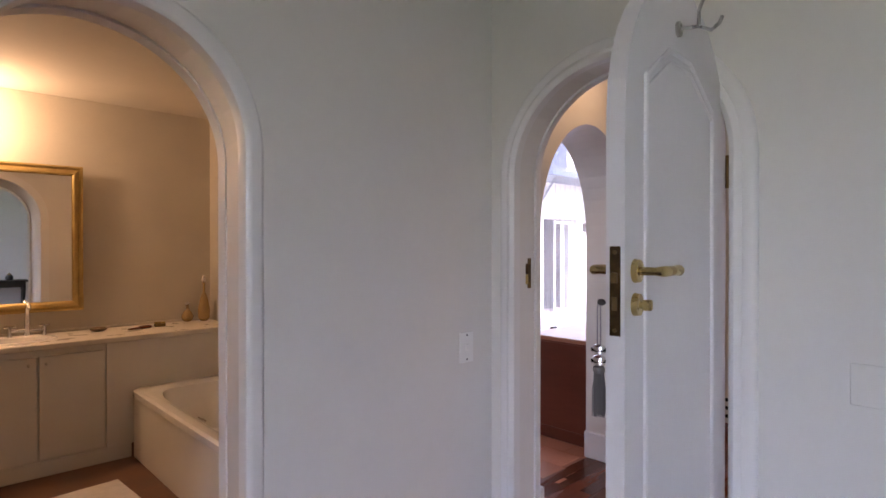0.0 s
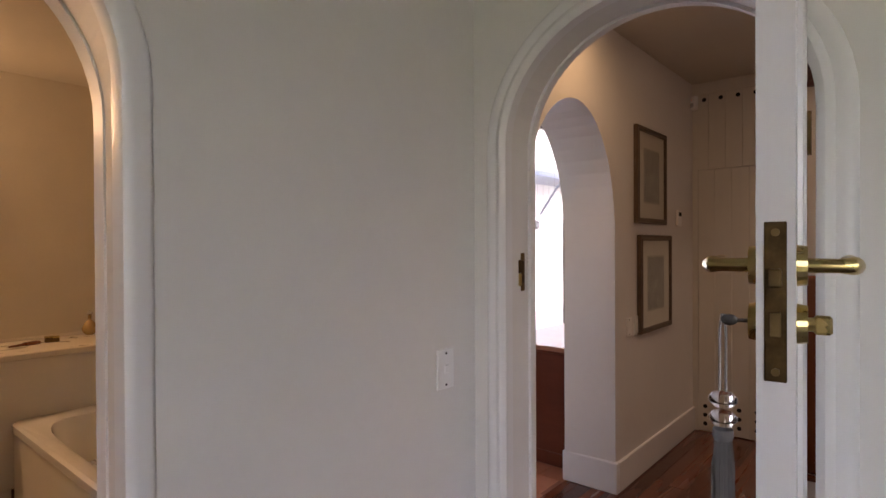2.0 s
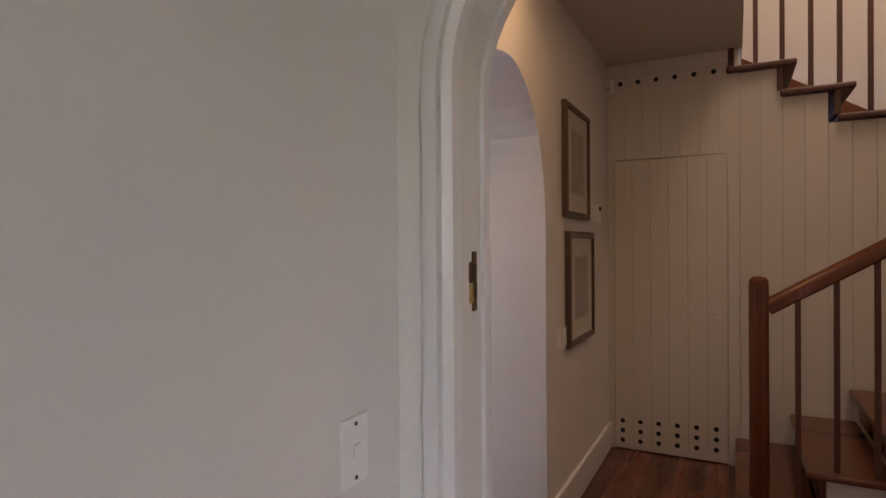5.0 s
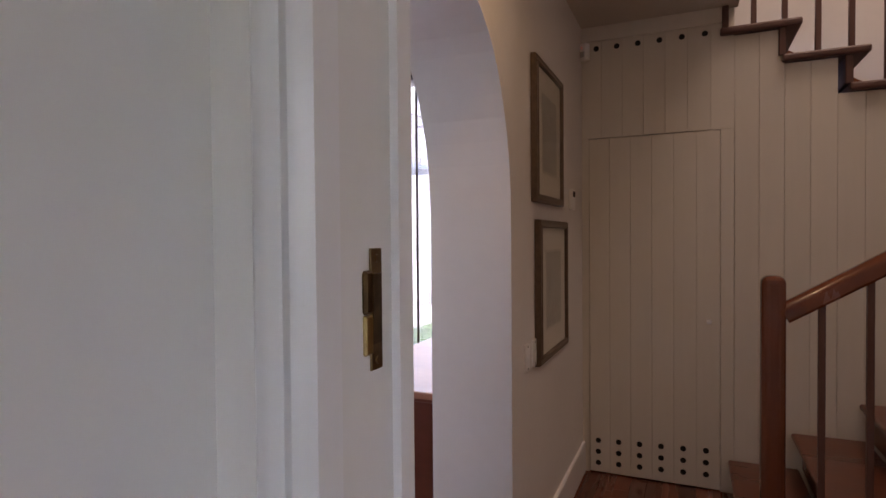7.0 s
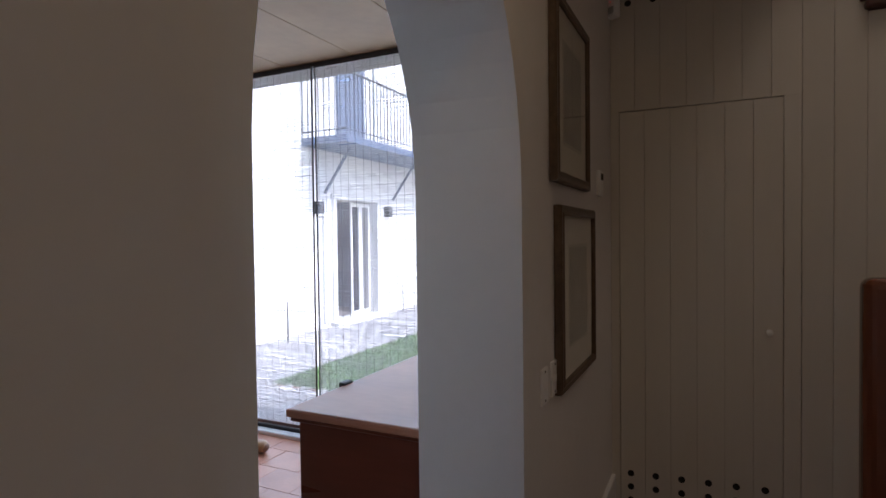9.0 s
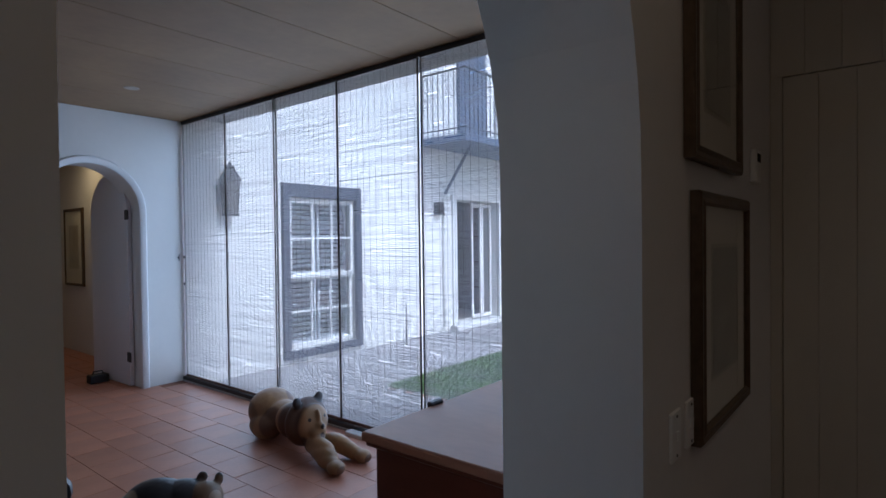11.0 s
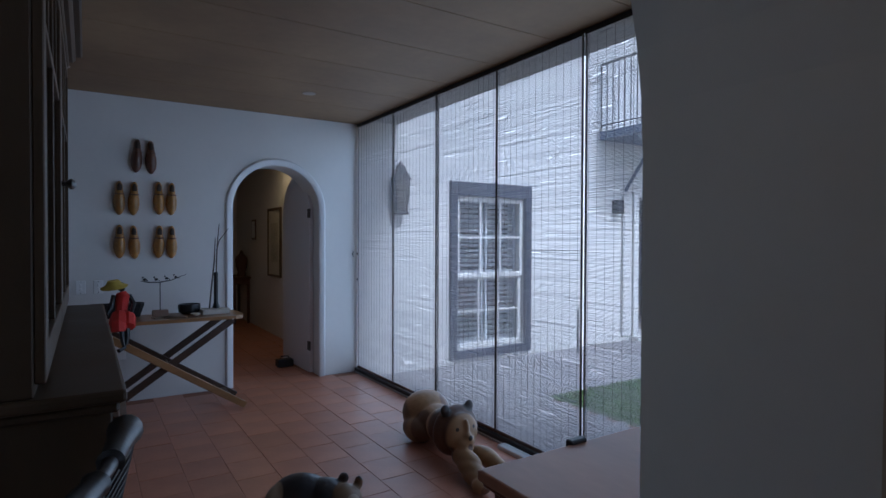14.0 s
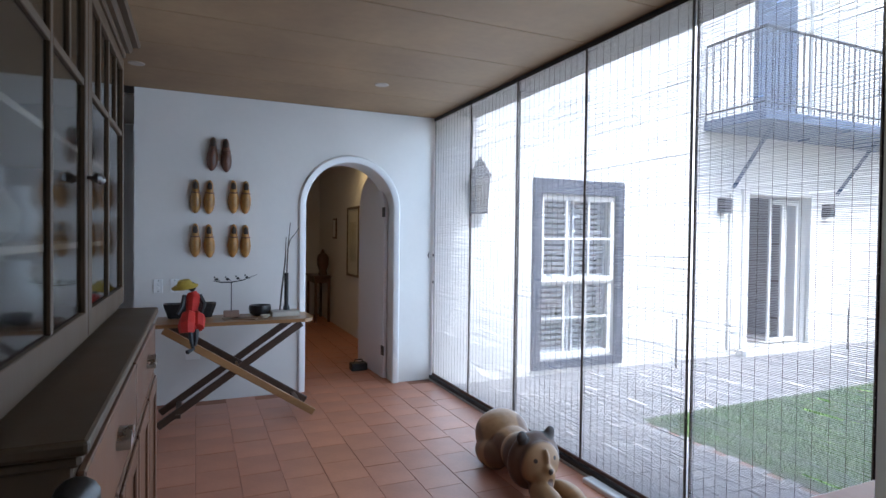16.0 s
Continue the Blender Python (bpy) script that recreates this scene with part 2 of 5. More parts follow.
def ball(c, r, bm=None, sub=2):
    bm = bm or bmesh.new()
    r = r if isinstance(r, (list, tuple)) else (r, r, r)
    bmesh.ops.create_icosphere(bm, subdivisions=sub, radius=1.0, matrix=Matrix.Translation(c) @ Matrix.Diagonal((*r, 1)))
    return bm


def prism(outline, depth, m=None, bm=None):
    """A flat outline in x, y pushed out along z by depth, then laid by m."""
    bm = bm or bmesh.new()
    m = m or Matrix()
    a = [bm.verts.new(m @ Vector((x, y, 0))) for x, y in outline]
    b = [bm.verts.new(m @ Vector((x, y, depth))) for x, y in outline]
    bm.faces.new(a[::-1])
    bm.faces.new(b)
    for i in range(len(a)):
        j = (i + 1) % len(a)
        bm.faces.new((a[i], a[j], b[j], b[i]))
    return bm


def swept(path, profile, bm=None):
    """Sweeps a closed profile along a list of (place, outward, forward)."""
    bm = bm or bmesh.new()
    rings = [[bm.verts.new(p + o * a + f * b) for a, b in profile] for p, o, f in path]
    n = len(profile)
    for r, s in zip(rings, rings[1:]):
        for k in range(n):
            bm.faces.new((r[k], r[(k + 1) % n], s[(k + 1) % n], s[k]))
    bm.faces.new(rings[0][::-1])
    bm.faces.new(rings[-1])
    return bm


def on(axis, u, t, z):
    return Vector((u, t, z)) if axis == "x" else Vector((t, u, z))


def arch_points(ua, ub, spring, rise, n=24):
    c, h = (ua + ub) / 2, (ub - ua) / 2
    return [(c - h * math.cos(math.pi * k / n), spring + rise * math.sin(math.pi * k / n)) for k in range(n + 1)]


def arch_wall(axis, u0, u1, t0, t1, top, openings, base=0.0):
    """A wall along an axis, between depths t0 and t1, pierced by arched openings (ua, ub, spring, rise)."""
    bm = bmesh.new()

    def quad(pts):
        bm.faces.new([bm.verts.new(p) for p in pts])

    def slab(ua, ub, za, zb, zc=None, zd=None):
        for t in (t0, t1):
            quad([on(axis, ua, t, za), on(axis, ub, t, zb), on(axis, ub, t, zd or top), on(axis, ua, t, zc or top)])

    at = u0
    for ua, ub, spring, rise in sorted(openings):
        slab(at, ua, base, base)
        pts = arch_points(ua, ub, spring, rise)
        for (a, za), (b, zb) in zip(pts, pts[1:]):
            slab(a, b, za, zb)
            quad([on(axis, a, t0, za), on(axis, b, t0, zb), on(axis, b, t1, zb), on(axis, a, t1, za)])
        for u in (ua, ub):
            quad([on(axis, u, t0, base), on(axis, u, t1, base), on(axis, u, t1, spring), on(axis, u, t0, spring)])
        at = ub
    slab(at, u1, base, base)
    for u in (u0, u1):
        quad([on(axis, u, t0, base), on(axis, u, t1, base), on(axis, u, t1, top), on(axis, u, t0, top)])
    quad([on(axis, u0, t0, top), on(axis, u1, t0, top), on(axis, u1, t1, top), on(axis, u0, t1, top)])
    bmesh.ops.remove_doubles(bm, verts=bm.verts, dist=0.0005)
    return bm


def arch_trim(axis, opening, t, toward, profile, base=0.0, n=28):
    """A moulding round an arched opening on the wall face at depth t; toward: +1 or -1, the side it stands out to."""
    ua, ub, spring, rise = opening
    c, h = (ua + ub) / 2, (ub - ua) / 2
    f = on(axis, 0, toward, 0)
    path = [(on(axis, ua, t, base), on(axis, -1, 0, 0), f)]
    for k in range(n + 1):
        a = math.pi * k / n
        o = Vector((-math.cos(a) * rise, math.sin(a) * h)).normalized()
        path.append((on(axis, c - h * math.cos(a), t, spring + rise * math.sin(a)), on(axis, o.x, 0, o.y), f))
    path.append((on(axis, ub, t, base), on(axis, 1, 0, 0), f))
    return swept(path, profile)


def ring_profile(w, d):
    """A rounded architrave: an inner bead, a hollow and an outer fillet."""
    return [(-0.004, -0.02), (-0.004, d * 0.6), (w * 0.08, d * 0.9), (w * 0.2, d), (w * 0.34, d * 0.85), (w * 0.45, d * 0.6), (w * 0.62, d * 0.72), (w * 0.85, d * 0.66), (w * 0.97, d * 0.4), (w, 0.0), (w, -0.01)]


# ---- large structure ----
DOOR = (1.12, 2.02, 1.845, 0.41)
BATH = (0.36, 1.10, 1.84, 0.385)
BATH_BACK = (0.26, 1.20, 1.84, 0.46)
ARCH2 = (2.90, 3.882, 1.585, 0.70)
ARCH3 = (4.288, 5.172, 1.76, 0.45)

# first room
bm = arch_wall("x", -2.2, 2.27, 2.165, 2.60, 2.85, [BATH])
for q_ in bm.verts:  # the opening widens towards the bathroom
    edge = abs(abs(q_.co.x - 0.73) - 0.37) < 0.001
    if q_.co.y > 2.4 and 0.35 < q_.co.x < 1.11 and (q_.co.z < 2.4 or edge):
        q_.co.x = 0.73 + (q_.co.x - 0.73) * 0.47 / 0.37
        if 1.84 < q_.co.z < 2.4:
            q_.co.z = 1.84 + (q_.co.z - 1.84) * 0.46 / 0.385
structure("wall_bathroom", bm, WALL, "white plaster wall with an arched bathroom opening")
structure("wall_doorway", arch_wall("y", -2.6, 2.60, 2.27, 2.44, 2.85, [DOOR]), WALL, "white plaster wall with an arched doorway")
bm = box((-2.35, -2.75, -0.02), (-2.2, -2.4, 2.85))
box((-2.35, -0.45, -0.02), (-2.2, 2.6, 2.85), bm=bm)
box((-2.35, -2.4, -0.02), (-2.2, -0.45, 0.5), bm=bm)
box((-2.35, -2.4, 2.75), (-2.2, -0.45, 2.85), bm=bm)
structure("wall_west", bm, WALL, "white plaster wall with a window opening")
structure("wall_south", box((-2.2, -2.75, -0.02), (2.46, -2.6, 2.85)), WALL, "plain white plaster wall")
structure("ceiling_first_room", box((-2.35, -2.75, 2.85), (2.46, 2.60, 2.95)), WALL, "flat white plaster ceiling", "ceiling")
structure("floor_first_room", box((-2.35, -2.75, -0.12), (2.46, 2.60, -0.004)), mat("brown_board_floor", (0.10, 0.048, 0.03), 0.4, vary=0.2, scale=4, fine=60, bump=0.1, stretch=(0.15, 1, 1)), "dark brown polished board floor", "floor")
structure("trim_bathroom_arch", arch_trim("x", BATH, 2.165, -1, [(-0.012, -0.05), (-0.014, -0.01), (-0.012, 0.006), (-0.004, 0.013), (0.010, 0.014), (0.024, 0.010), (0.036, 0.011), (0.045, 0.007), (0.05, 0.0), (0.05, -0.01), (0.004, -0.01), (0.004, -0.05)]), TRIM, "white gloss moulded surround of the bathroom arch", "trim", True)
structure("trim_bathroom_frame", arch_trim("x", BATH_BACK, 2.60, 1, [(-0.02, -0.06), (-0.022, 0.0), (-0.012, 0.012), (0.0, 0.012), (0.06, 0.012), (0.06, 0.0), (0.006, -0.004), (0.006, -0.06)]), TRIM, "white gloss lining of the bathroom arch", "trim", True)
structure("trim_doorway", arch_trim("y", DOOR, 2.27, -1, ring_profile(0.08, 0.034)), TRIM, "white gloss moulded architrave round the arched doorway", "trim", True)
structure("door_stop", arch_trim("y", DOOR, 2.40, -1, [(-0.011, -0.034), (-0.011, 0.0), (0.003, 0.0), (0.003, -0.034)]), TRIM, "white painted door stop in the arched doorway", "trim")
structure("baseboard_first_room", box((1.27, 2.147, 0.0), (2.27, 2.165, 0.16), 0.006), TRIM, "white wooden baseboard", "baseboard")
structure("baseboard_door_wall", box((2.252, -2.6, 0.0), (2.27, 1.06, 0.16), 0.006), TRIM, "white wooden baseboard", "baseboard")

# bathroom
structure("wall_bath_back", box((-1.2, 5.5, 0), (2.3, 5.65, 2.66)), BATHWALL, "cream plaster bathroom wall")
structure("wall_bath_west", box((-1.35, 2.6, 0), (-1.2, 5.65, 2.66)), BATHWALL, "cream plaster bathroom wall")
structure("ceiling_bathroom", box((-1.35, 2.6, 2.66), (2.3, 5.65, 2.76)), HALLCEIL, "cream bathroom ceiling", "ceiling")
structure("floor_bathroom", box((-1.35, 2.6, -0.12), (2.3, 5.65, 0.0)), mat("bathroom_brown_floor", (0.22, 0.105, 0.06), 0.4, vary=0.2, scale=4, fine=50), "brown bathroom floor", "floor")

# hall
bm = arch_wall("x", 2.44, 7.2, 2.325, 2.655, 2.79, [ARCH2])
for q_ in bm.verts:  # the left jamb is splayed
    if 2.89 < q_.co.x < 3.39 and (q_.co.z < 2.4 or q_.co.x < 2.901):
        q_.co.x += (0.006 if q_.co.y > 2.5 else -0.042) * (3.39 - q_.co.x) / 0.49
    elif 3.39 < q_.co.x < 3.89 and q_.co.y > 2.5 and (q_.co.z < 2.4 or q_.co.x > 3.881):
        q_.co.x -= 0.018 * (q_.co.x - 3.39) / 0.49
structure("wall_hall_arch", bm, WALL, "white plaster wall with a deep arched opening")
structure("ceiling_hall", box((2.46, 1.45, 2.79), (5.44, 2.655, 2.94)), HALLCEIL, "cream hall ceiling ending at the stairwell", "ceiling")
structure("wall_hall_south", box((2.46, -2.1, 0), (7.2, -1.95, 5.2)), WALL, "white plaster stairwell wall")
structure("wall_stairwell_east", box((6.35, -1.95, 0), (6.5, 2.325, 5.2)), WALL, "white plaster stairwell wall")
structure("wall_stairwell_west", box((2.46, -1.95, 2.85), (2.6, 1.6, 5.2)), WALL, "white plaster stairwell wall")
structure("wall_stairwell_north", box((2.46, 1.45, 2.94), (6.35, 1.6, 5.2)), WALL, "white plaster stairwell wall")
structure("ceiling_stairwell", box((2.46, -1.95, 5.2), (6.5, 1.6, 5.3)), HALLCEIL, "white stairwell ceiling", "ceiling")
bm = box((3.893, 2.305, 0.0), (5.41, 2.325, 0.19), 0.006)
structure("baseboard_hall", bm, TRIM, "tall white wooden baseboard in the hall", "baseboard")
structure("baseboard_arch_pier", box((3.862, 2.305, 0.0), (3.885, 2.672, 0.19), 0.006), TRIM, "tall white wooden baseboard round the arch pier", "baseboard")
structure("baseboard_arch_left", box((2.86, 2.305, 0.0), (2.88, 2.672, 0.19), 0.006), TRIM, "tall white wooden baseboard round the arch pier", "baseboard")

# garden room
structure("wall_far", arch_wall("x", 2.861, 5.70, 7.755, 8.10, 2.72, [ARCH3]), WALL, "white plaster wall with an arched doorway")
structure("trim_far_arch", arch_trim("x", ARCH3, 7.755, -1, [(-0.004, -0.02), (-0.004, 0.012), (0.008, 0.022), (0.05, 0.024), (0.06, 0.016), (0.066, 0.0), (0.066, -0.01)]), TRIM, "white raised surround of the arched doorway", "trim", True)
structure("wall_garden_room_west", box((2.33, 2.655, 0), (2.45, 6.1, 2.72)), WALL, "white plaster wall behind the dresser")
structure("wall_passage_west", box((1.5, 6.1, 0), (1.62, 9.7, 2.72)), WALL, "white plaster passage wall")
structure("wall_passage_south", box((1.5, 5.98, 0), (2.45, 6.1, 2.72)), WALL, "white plaster passage wall")
structure("wall_passage_end", box((1.5, 9.6, 0), (3.75, 9.75, 2.72)), WALL, "white plaster passage wall")
structure("wall_passage_east", box((3.7, 8.1, 0), (3.9, 13.2, 2.72)), WALL, "cream corridor wall")
structure("wall_corridor_east", box((5.5, 8.1, 0), (5.65, 13.2, 2.72)), WALL, "cream corridor wall")
structure("wall_corridor_end", box((3.7, 13.1, 0), (5.65, 13.25, 2.72)), WALL, "cream corridor wall")
structure("ceiling_corridor", box((1.5, 8.1, 2.72), (5.70, 13.25, 2.82)), HALLCEIL, "cream corridor ceiling", "ceiling")
structure("wall_garden_room_corner", box((5.56, 2.655, 0), (5.70, 2.76, 2.72)), WALL, "white plaster pier beside the window wall")

# ceiling of large boards with open joints
bm = bmesh.new()
ys = [2.66, 3.47, 4.07, 4.67, 5.27, 5.87, 6.47, 7.07, 7.755]
for a, b in zip(ys, ys[1:]):
    box((1.5, a + 0.003, 2.72), (5.66, b - 0.003, 2.735), 0.0015, bm=bm)
box((1.5, 2.655, 2.737), (5.70, 8.10, 2.86), bm=bm)
for f_ in bm.faces:
    f_.material_index = 1 if f_.calc_center_median().z > 2.736 else 0
structure("ceiling_garden_room", bm, [CEILBOARD, SHADEBROWN], "beige boarded ceiling with dark joints", "ceiling")

# ---- outside ----
bm = bmesh.new()
bmesh.ops.create_grid(bm, x_segments=2, y_segments=2, size=400, matrix=Matrix.Translation((10, 5, -0.13)))
structure("ground", bm, SOIL, "grassy ground beyond the courtyard", "ground")
structure("pavement", box((5.72, -6.0, -0.20), (16.0, 7.755, -0.085)), GROUT, "bed of the courtyard paving", "paving")
structure("threshold", box((5.57, 2.76, -0.06), (5.72, 7.755, 0.012), 0.004), PAVE, "grey cement threshold under the blinds", "sill")
# white strip puts the sunlight on the threshold edge into colour
structure("sunlit_strip", box((5.50, 2.76, -0.02), (5.572, 5.12, 0.028), 0.006), TRIM, "white strip painting the sunlit threshold along the floor track", "sill")
bm = arch_wall("x", 5.70, 14.0, 7.755, 8.10, 6.2, [(6.92, 8.01, 2.0, 0.005), (10.30, 11.60, 2.125, 0.005)], base=-0.2)
structure("wall_under_window", box((6.92, 7.758, -0.2), (8.01, 8.097, 0.085)), OUTWALL, "white lime-washed wall under the sash window")
structure("step_french_door", box((10.30, 7.758, -0.2), (11.60, 8.097, -0.012)), OUTWALL, "white step under the french door", "step")
structure("wall_outside", bm, OUTWALL, "white lime-washed courtyard wall", "wall")
structure("wall_courtyard_end", box((13.9, -6.0, -0.2), (14.2, 7.755, 5.2)), OUTWALL, "white lime-washed courtyard wall", "wall")
structure("eave_soffit", box((5.70, 2.4, 2.775), (6.10, 7.755, 2.86)), mat("grey_soffit", (0.34, 0.34, 0.35), 0.8), "grey roof overhang above the blinds", "eave")
structure("lintel", box((5.66, 2.655, 2.72), (5.70, 7.755, 2.775)), STEEL, "dark lintel over the blinds", "lintel")
structure("roof_slab", box((1.3, 2.3, 2.86), (6.10, 13.4, 2.98)), OUTWALL, "flat roof over the garden room", "roof")


def sash_window(m):
    w = thing("sash_window", "white sash window with shade-greyed louvred shutters in a navy surround", "window", m)
    # surround: 1.29 wide, 2.2 high
    bm = box((0, -0.05, 0), (0.10, 0.02, 2.19), 0.006)
    box((1.19, -0.05, 0), (1.29, 0.02, 2.19), 0.006, bm=bm)
    box((0.10, -0.05, 2.02), (1.19, 0.02, 2.19), 0.006, bm=bm)
    box((0.10, -0.05, 0.0), (1.19, 0.02, 0.10), 0.006, bm=bm)
    part("surround", bm, NAVY, w, "dark navy painted surround")
    # flat black sheet puts the unlit room's shade into colour
    part("backing", box((0.08, 0.34, 0.08), (1.21, 0.36, 2.04)), SHADEBLACK, w, "near-black sheet painting the shade behind the shutters")
    for name, za, zb, y in (("upper_sash", 1.0, 2.01, 0.03), ("lower_sash", 0.11, 1.03, 0.066)):
        bm = box((0.11, y - 0.02, za), (0.165, y + 0.012, zb), 0.003)
        box((1.125, y - 0.02, za), (1.18, y + 0.012, zb), 0.003, bm=bm)
        box((0.165, y - 0.02, zb - 0.06), (1.125, y + 0.012, zb), 0.003, bm=bm)
        box((0.165, y - 0.02, za), (1.125, y + 0.012, za + 0.06), 0.003, bm=bm)
        for k in (1, 2):
            x = 0.165 + 0.96 * k / 3
            box((x - 0.012, y - 0.014, za + 0.06), (x + 0.012, y + 0.008, zb - 0.06), bm=bm)
        z = (za + zb) / 2
        box((0.165, y - 0.013, z - 0.012), (1.125, y + 0.007, z + 0.012), bm=bm)
        s = part(name, bm, OUTWALL, w, "white painted sash")
        part("pane", box((0.165, y - 0.002, za + 0.06), (1.125, y + 0.001, zb - 0.06)), GLASS, s).visible_shadow = False
    slat = mesh_of("slat", box((0.03, -0.002, -0.022), (0.47, 0.002, 0.022), m=pose(0, 0, 0, 38, 0, 0)), SHUTTERSHADE)
    for side in (0.13, 0.66):
        bm = box((side, 0.15, 0.12), (side + 0.035, 0.18, 2.0), 0.003)
        box((side + 0.465, 0.15, 0.12), (side + 0.5, 0.18, 2.0), 0.003, bm=bm)
        for z in (0.12, 1.02, 1.94):
            box((side + 0.035, 0.152, z), (side + 0.465, 0.178, z + 0.06), 0.003, bm=bm)
        sh = part("shutter", bm, SHUTTERSHADE, w, "louvred shutter behind the glass, indoor shade painted in as grey")
        for k in range(28):
            z = 0.20 + k * 0.063
            if not 0.98 < z < 1.10:
                piece("slat", slat, pose(side, 0.165, z), sh)
    return w


sash_window(pose(6.82, 7.755, -0.015))


def wall_lantern(m):
    w = thing("wall_lantern", "dark metal coach lantern on the white outside wall", "lamp", m)
    part("back_plate", box((-0.05, -0.015, -0.12), (0.05, 0.0, 0.16), 0.004), STEEL, w)
    part("arm", tube([(0, 0, 0.1), (0, -0.08, 0.16), (0, -0.13, 0.2)], 0.009), STEEL, w)
    for dx in (-0.075, 0.075):
        for dy in (-0.205, -0.055):
            part("bar", rod((dx * 0.75, -0.13 + (dy + 0.13) * 0.75, -0.2), (dx, dy, 0.12), 0.008, n=6), STEEL, w)
    part("base", box((-0.075, -0.2, -0.23), (0.075, -0.06, -0.2), 0.01), STEEL, w)
    part("roof", lathe([(0.13, 0.12), (0.125, 0.14), (0.06, 0.23), (0.055, 0.26), (0.02, 0.28), (0.012, 0.31)], 4, m=pose(0, -0.13, 0, 0, 0, 45)), STEEL, w)
    part("glass", lathe([(0.08, -0.2), (0.1, 0.12)], 4, m=pose(0, -0.13, 0, 0, 0, 45)), mat("smoky_glass", (0.12, 0.11, 0.10), 0.2), w)
    return w


wall_lantern(pose(6.10, 7.755, 2.0) @ Matrix.Diagonal((1.15, 0.7, 1.12, 1)))


def french_door(m):
    d = thing("french_door", "white glazed french door with one leaf open inwards", "door", m)
    bm = box((-0.12, -0.05, 0), (0, 0.02, 2.22), 0.006)
    box((1.3, -0.05, 0), (1.42, 0.02, 2.22), 0.006, bm=bm)
    box((0, -0.05, 2.14), (1.3, 0.02, 2.22), 0.006, bm=bm)
    part("door_frame", bm, OUTWALL, d)
    part("sill", box((-0.15, -0.16, -0.08), (1.45, 0.02, 0.0), 0.008), OUTWALL, d)
    bm = box((-0.6, 1.4, 0), (1.9, 1.45, 2.4))
    box((-0.65, 0.345, 0), (-0.6, 1.45, 2.4), bm=bm)
    box((1.9, 0.345, 0), (1.95, 1.45, 2.4), bm=bm)
    box((-0.6, 0.345, 2.4), (1.9, 1.45, 2.45), bm=bm)
    box((-0.6, 0.345, -0.05), (1.9, 1.45, 0.0), bm=bm)
    part("dark_room", bm, mat("dim_interior", (0.34, 0.30, 0.29), 0.8), d, "dim room behind the door")
    for x0 in (0.66, 0.98):
        bm = box((x0, 0.13, 0.02), (x0 + 0.05, 0.164, 2.12), 0.004)
        box((x0 + 0.26, 0.13, 0.02), (x0 + 0.31, 0.164, 2.12), 0.004, bm=bm)
        for z in (0.02, 2.04):
            box((x0 + 0.05, 0.132, z), (x0 + 0.26, 0.162, z + 0.07), bm=bm)
        part("leaf", bm, OUTWALL, d, "white glazed leaf")
    bm = box((-0.36, -0.04, 0.02), (-0.14, -0.015, 2.14), 0.004)
    for k in range(24):
        box((-0.34, -0.052, 0.1 + k * 0.08), (-0.16, -0.04, 0.15 + k * 0.08), bm=bm)
    part("shutter", bm, OUTWALL, d, "white louvred shutter folded back")
    return d


french_door(pose(10.30, 7.755, -0.01))
for x in (9.80, 11.98):
    t = thing("wall_light", "small dark box light beside the french door", "lamp", pose(x, 7.755, 1.96), group="lights beside the french door")
    part("housing", box((-0.07, -0.12, -0.1), (0.07, 0.0, 0.1), 0.008), STEEL, t)


def balcony(m):
    b = thing("balcony", "dark steel balcony with upright bars on diagonal struts", "balcony", m)
    part("deck", box((0, -0.88, -0.12), (3.9, 0, 0.0), 0.01), BLUEGREY, b, "blue-grey balcony floor")
    for x in (0.55, 2.77):
        part("strut", rod((x, -0.03, -0.84), (x, -0.56, -0.11), 0.028, n=6), BLUEGREY, b)
    part("top_rail", tube([(0.02, -0.02, 0.98), (0.02, -0.86, 0.98), (3.88, -0.86, 0.98), (3.88, -0.02, 0.98)], 0.02), STEEL, b)
    part("bottom_rail", tube([(0.02, -0.02, 0.09), (0.02, -0.86, 0.09), (3.88, -0.86, 0.09)], 0.012), STEEL, b)
    bar = mesh_of("bar", rod((0, 0, 0.0), (0, 0, 0.98), 0.009, n=6), STEEL)
    for k in range(1, 9):
        piece("bar", bar, pose(0.02, -0.86 + k * 0.105, 0), b)
    for k in range(36):
        piece("bar", bar, pose(0.02 + k * 0.111, -0.86, 0), b)
    return b


balcony(pose(9.45, 7.755, 3.05))
up = thing("balcony_door", "tall blue-grey balcony door beside a white shutter", "door", pose(10.0, 7.755, 3.06))
part("door_panel", box((0.385, -0.05, 0), (1.21, 0.01, 2.3), 0.006), BLUEGREY, up)
bm = box((1.55, -0.06, 0), (2.3, -0.005, 2.3), 0.006)
for k in range(26):
    box((1.60, -0.07, 0.1 + k * 0.082), (2.25, -0.06, 0.15 + k * 0.082), bm=bm)
part("shutter", bm, OUTWALL, up)
for x in (8.72, 12.1):
    t = thing("garden_stake", "thin dark garden stake by the courtyard wall", "stake", pose(x, 7.45, -0.09))
    part("rod", rod((0, 0, 0), (0, 0, 0.62), 0.014, 0.01, n=6), STEEL, t)

# lawn: a low bed of blades
t = tagged(obj("lawn_bed", box((6.9, 3.4, -0.11), (13.6, 6.1, -0.075), 0.01), SOIL), "green lawn bed beside the paving", "lawn", kind="structure")
rng = np.random.default_rng(4)
n = 26000
px, py = rng.uniform(6.93, 13.5, n), rng.uniform(3.43, 6.05, n)
h, a = rng.uniform(0.025, 0.055, n), rng.uniform(0, math.pi, n)
dx, dy = 0.006 * np.cos(a), 0.006 * np.sin(a)
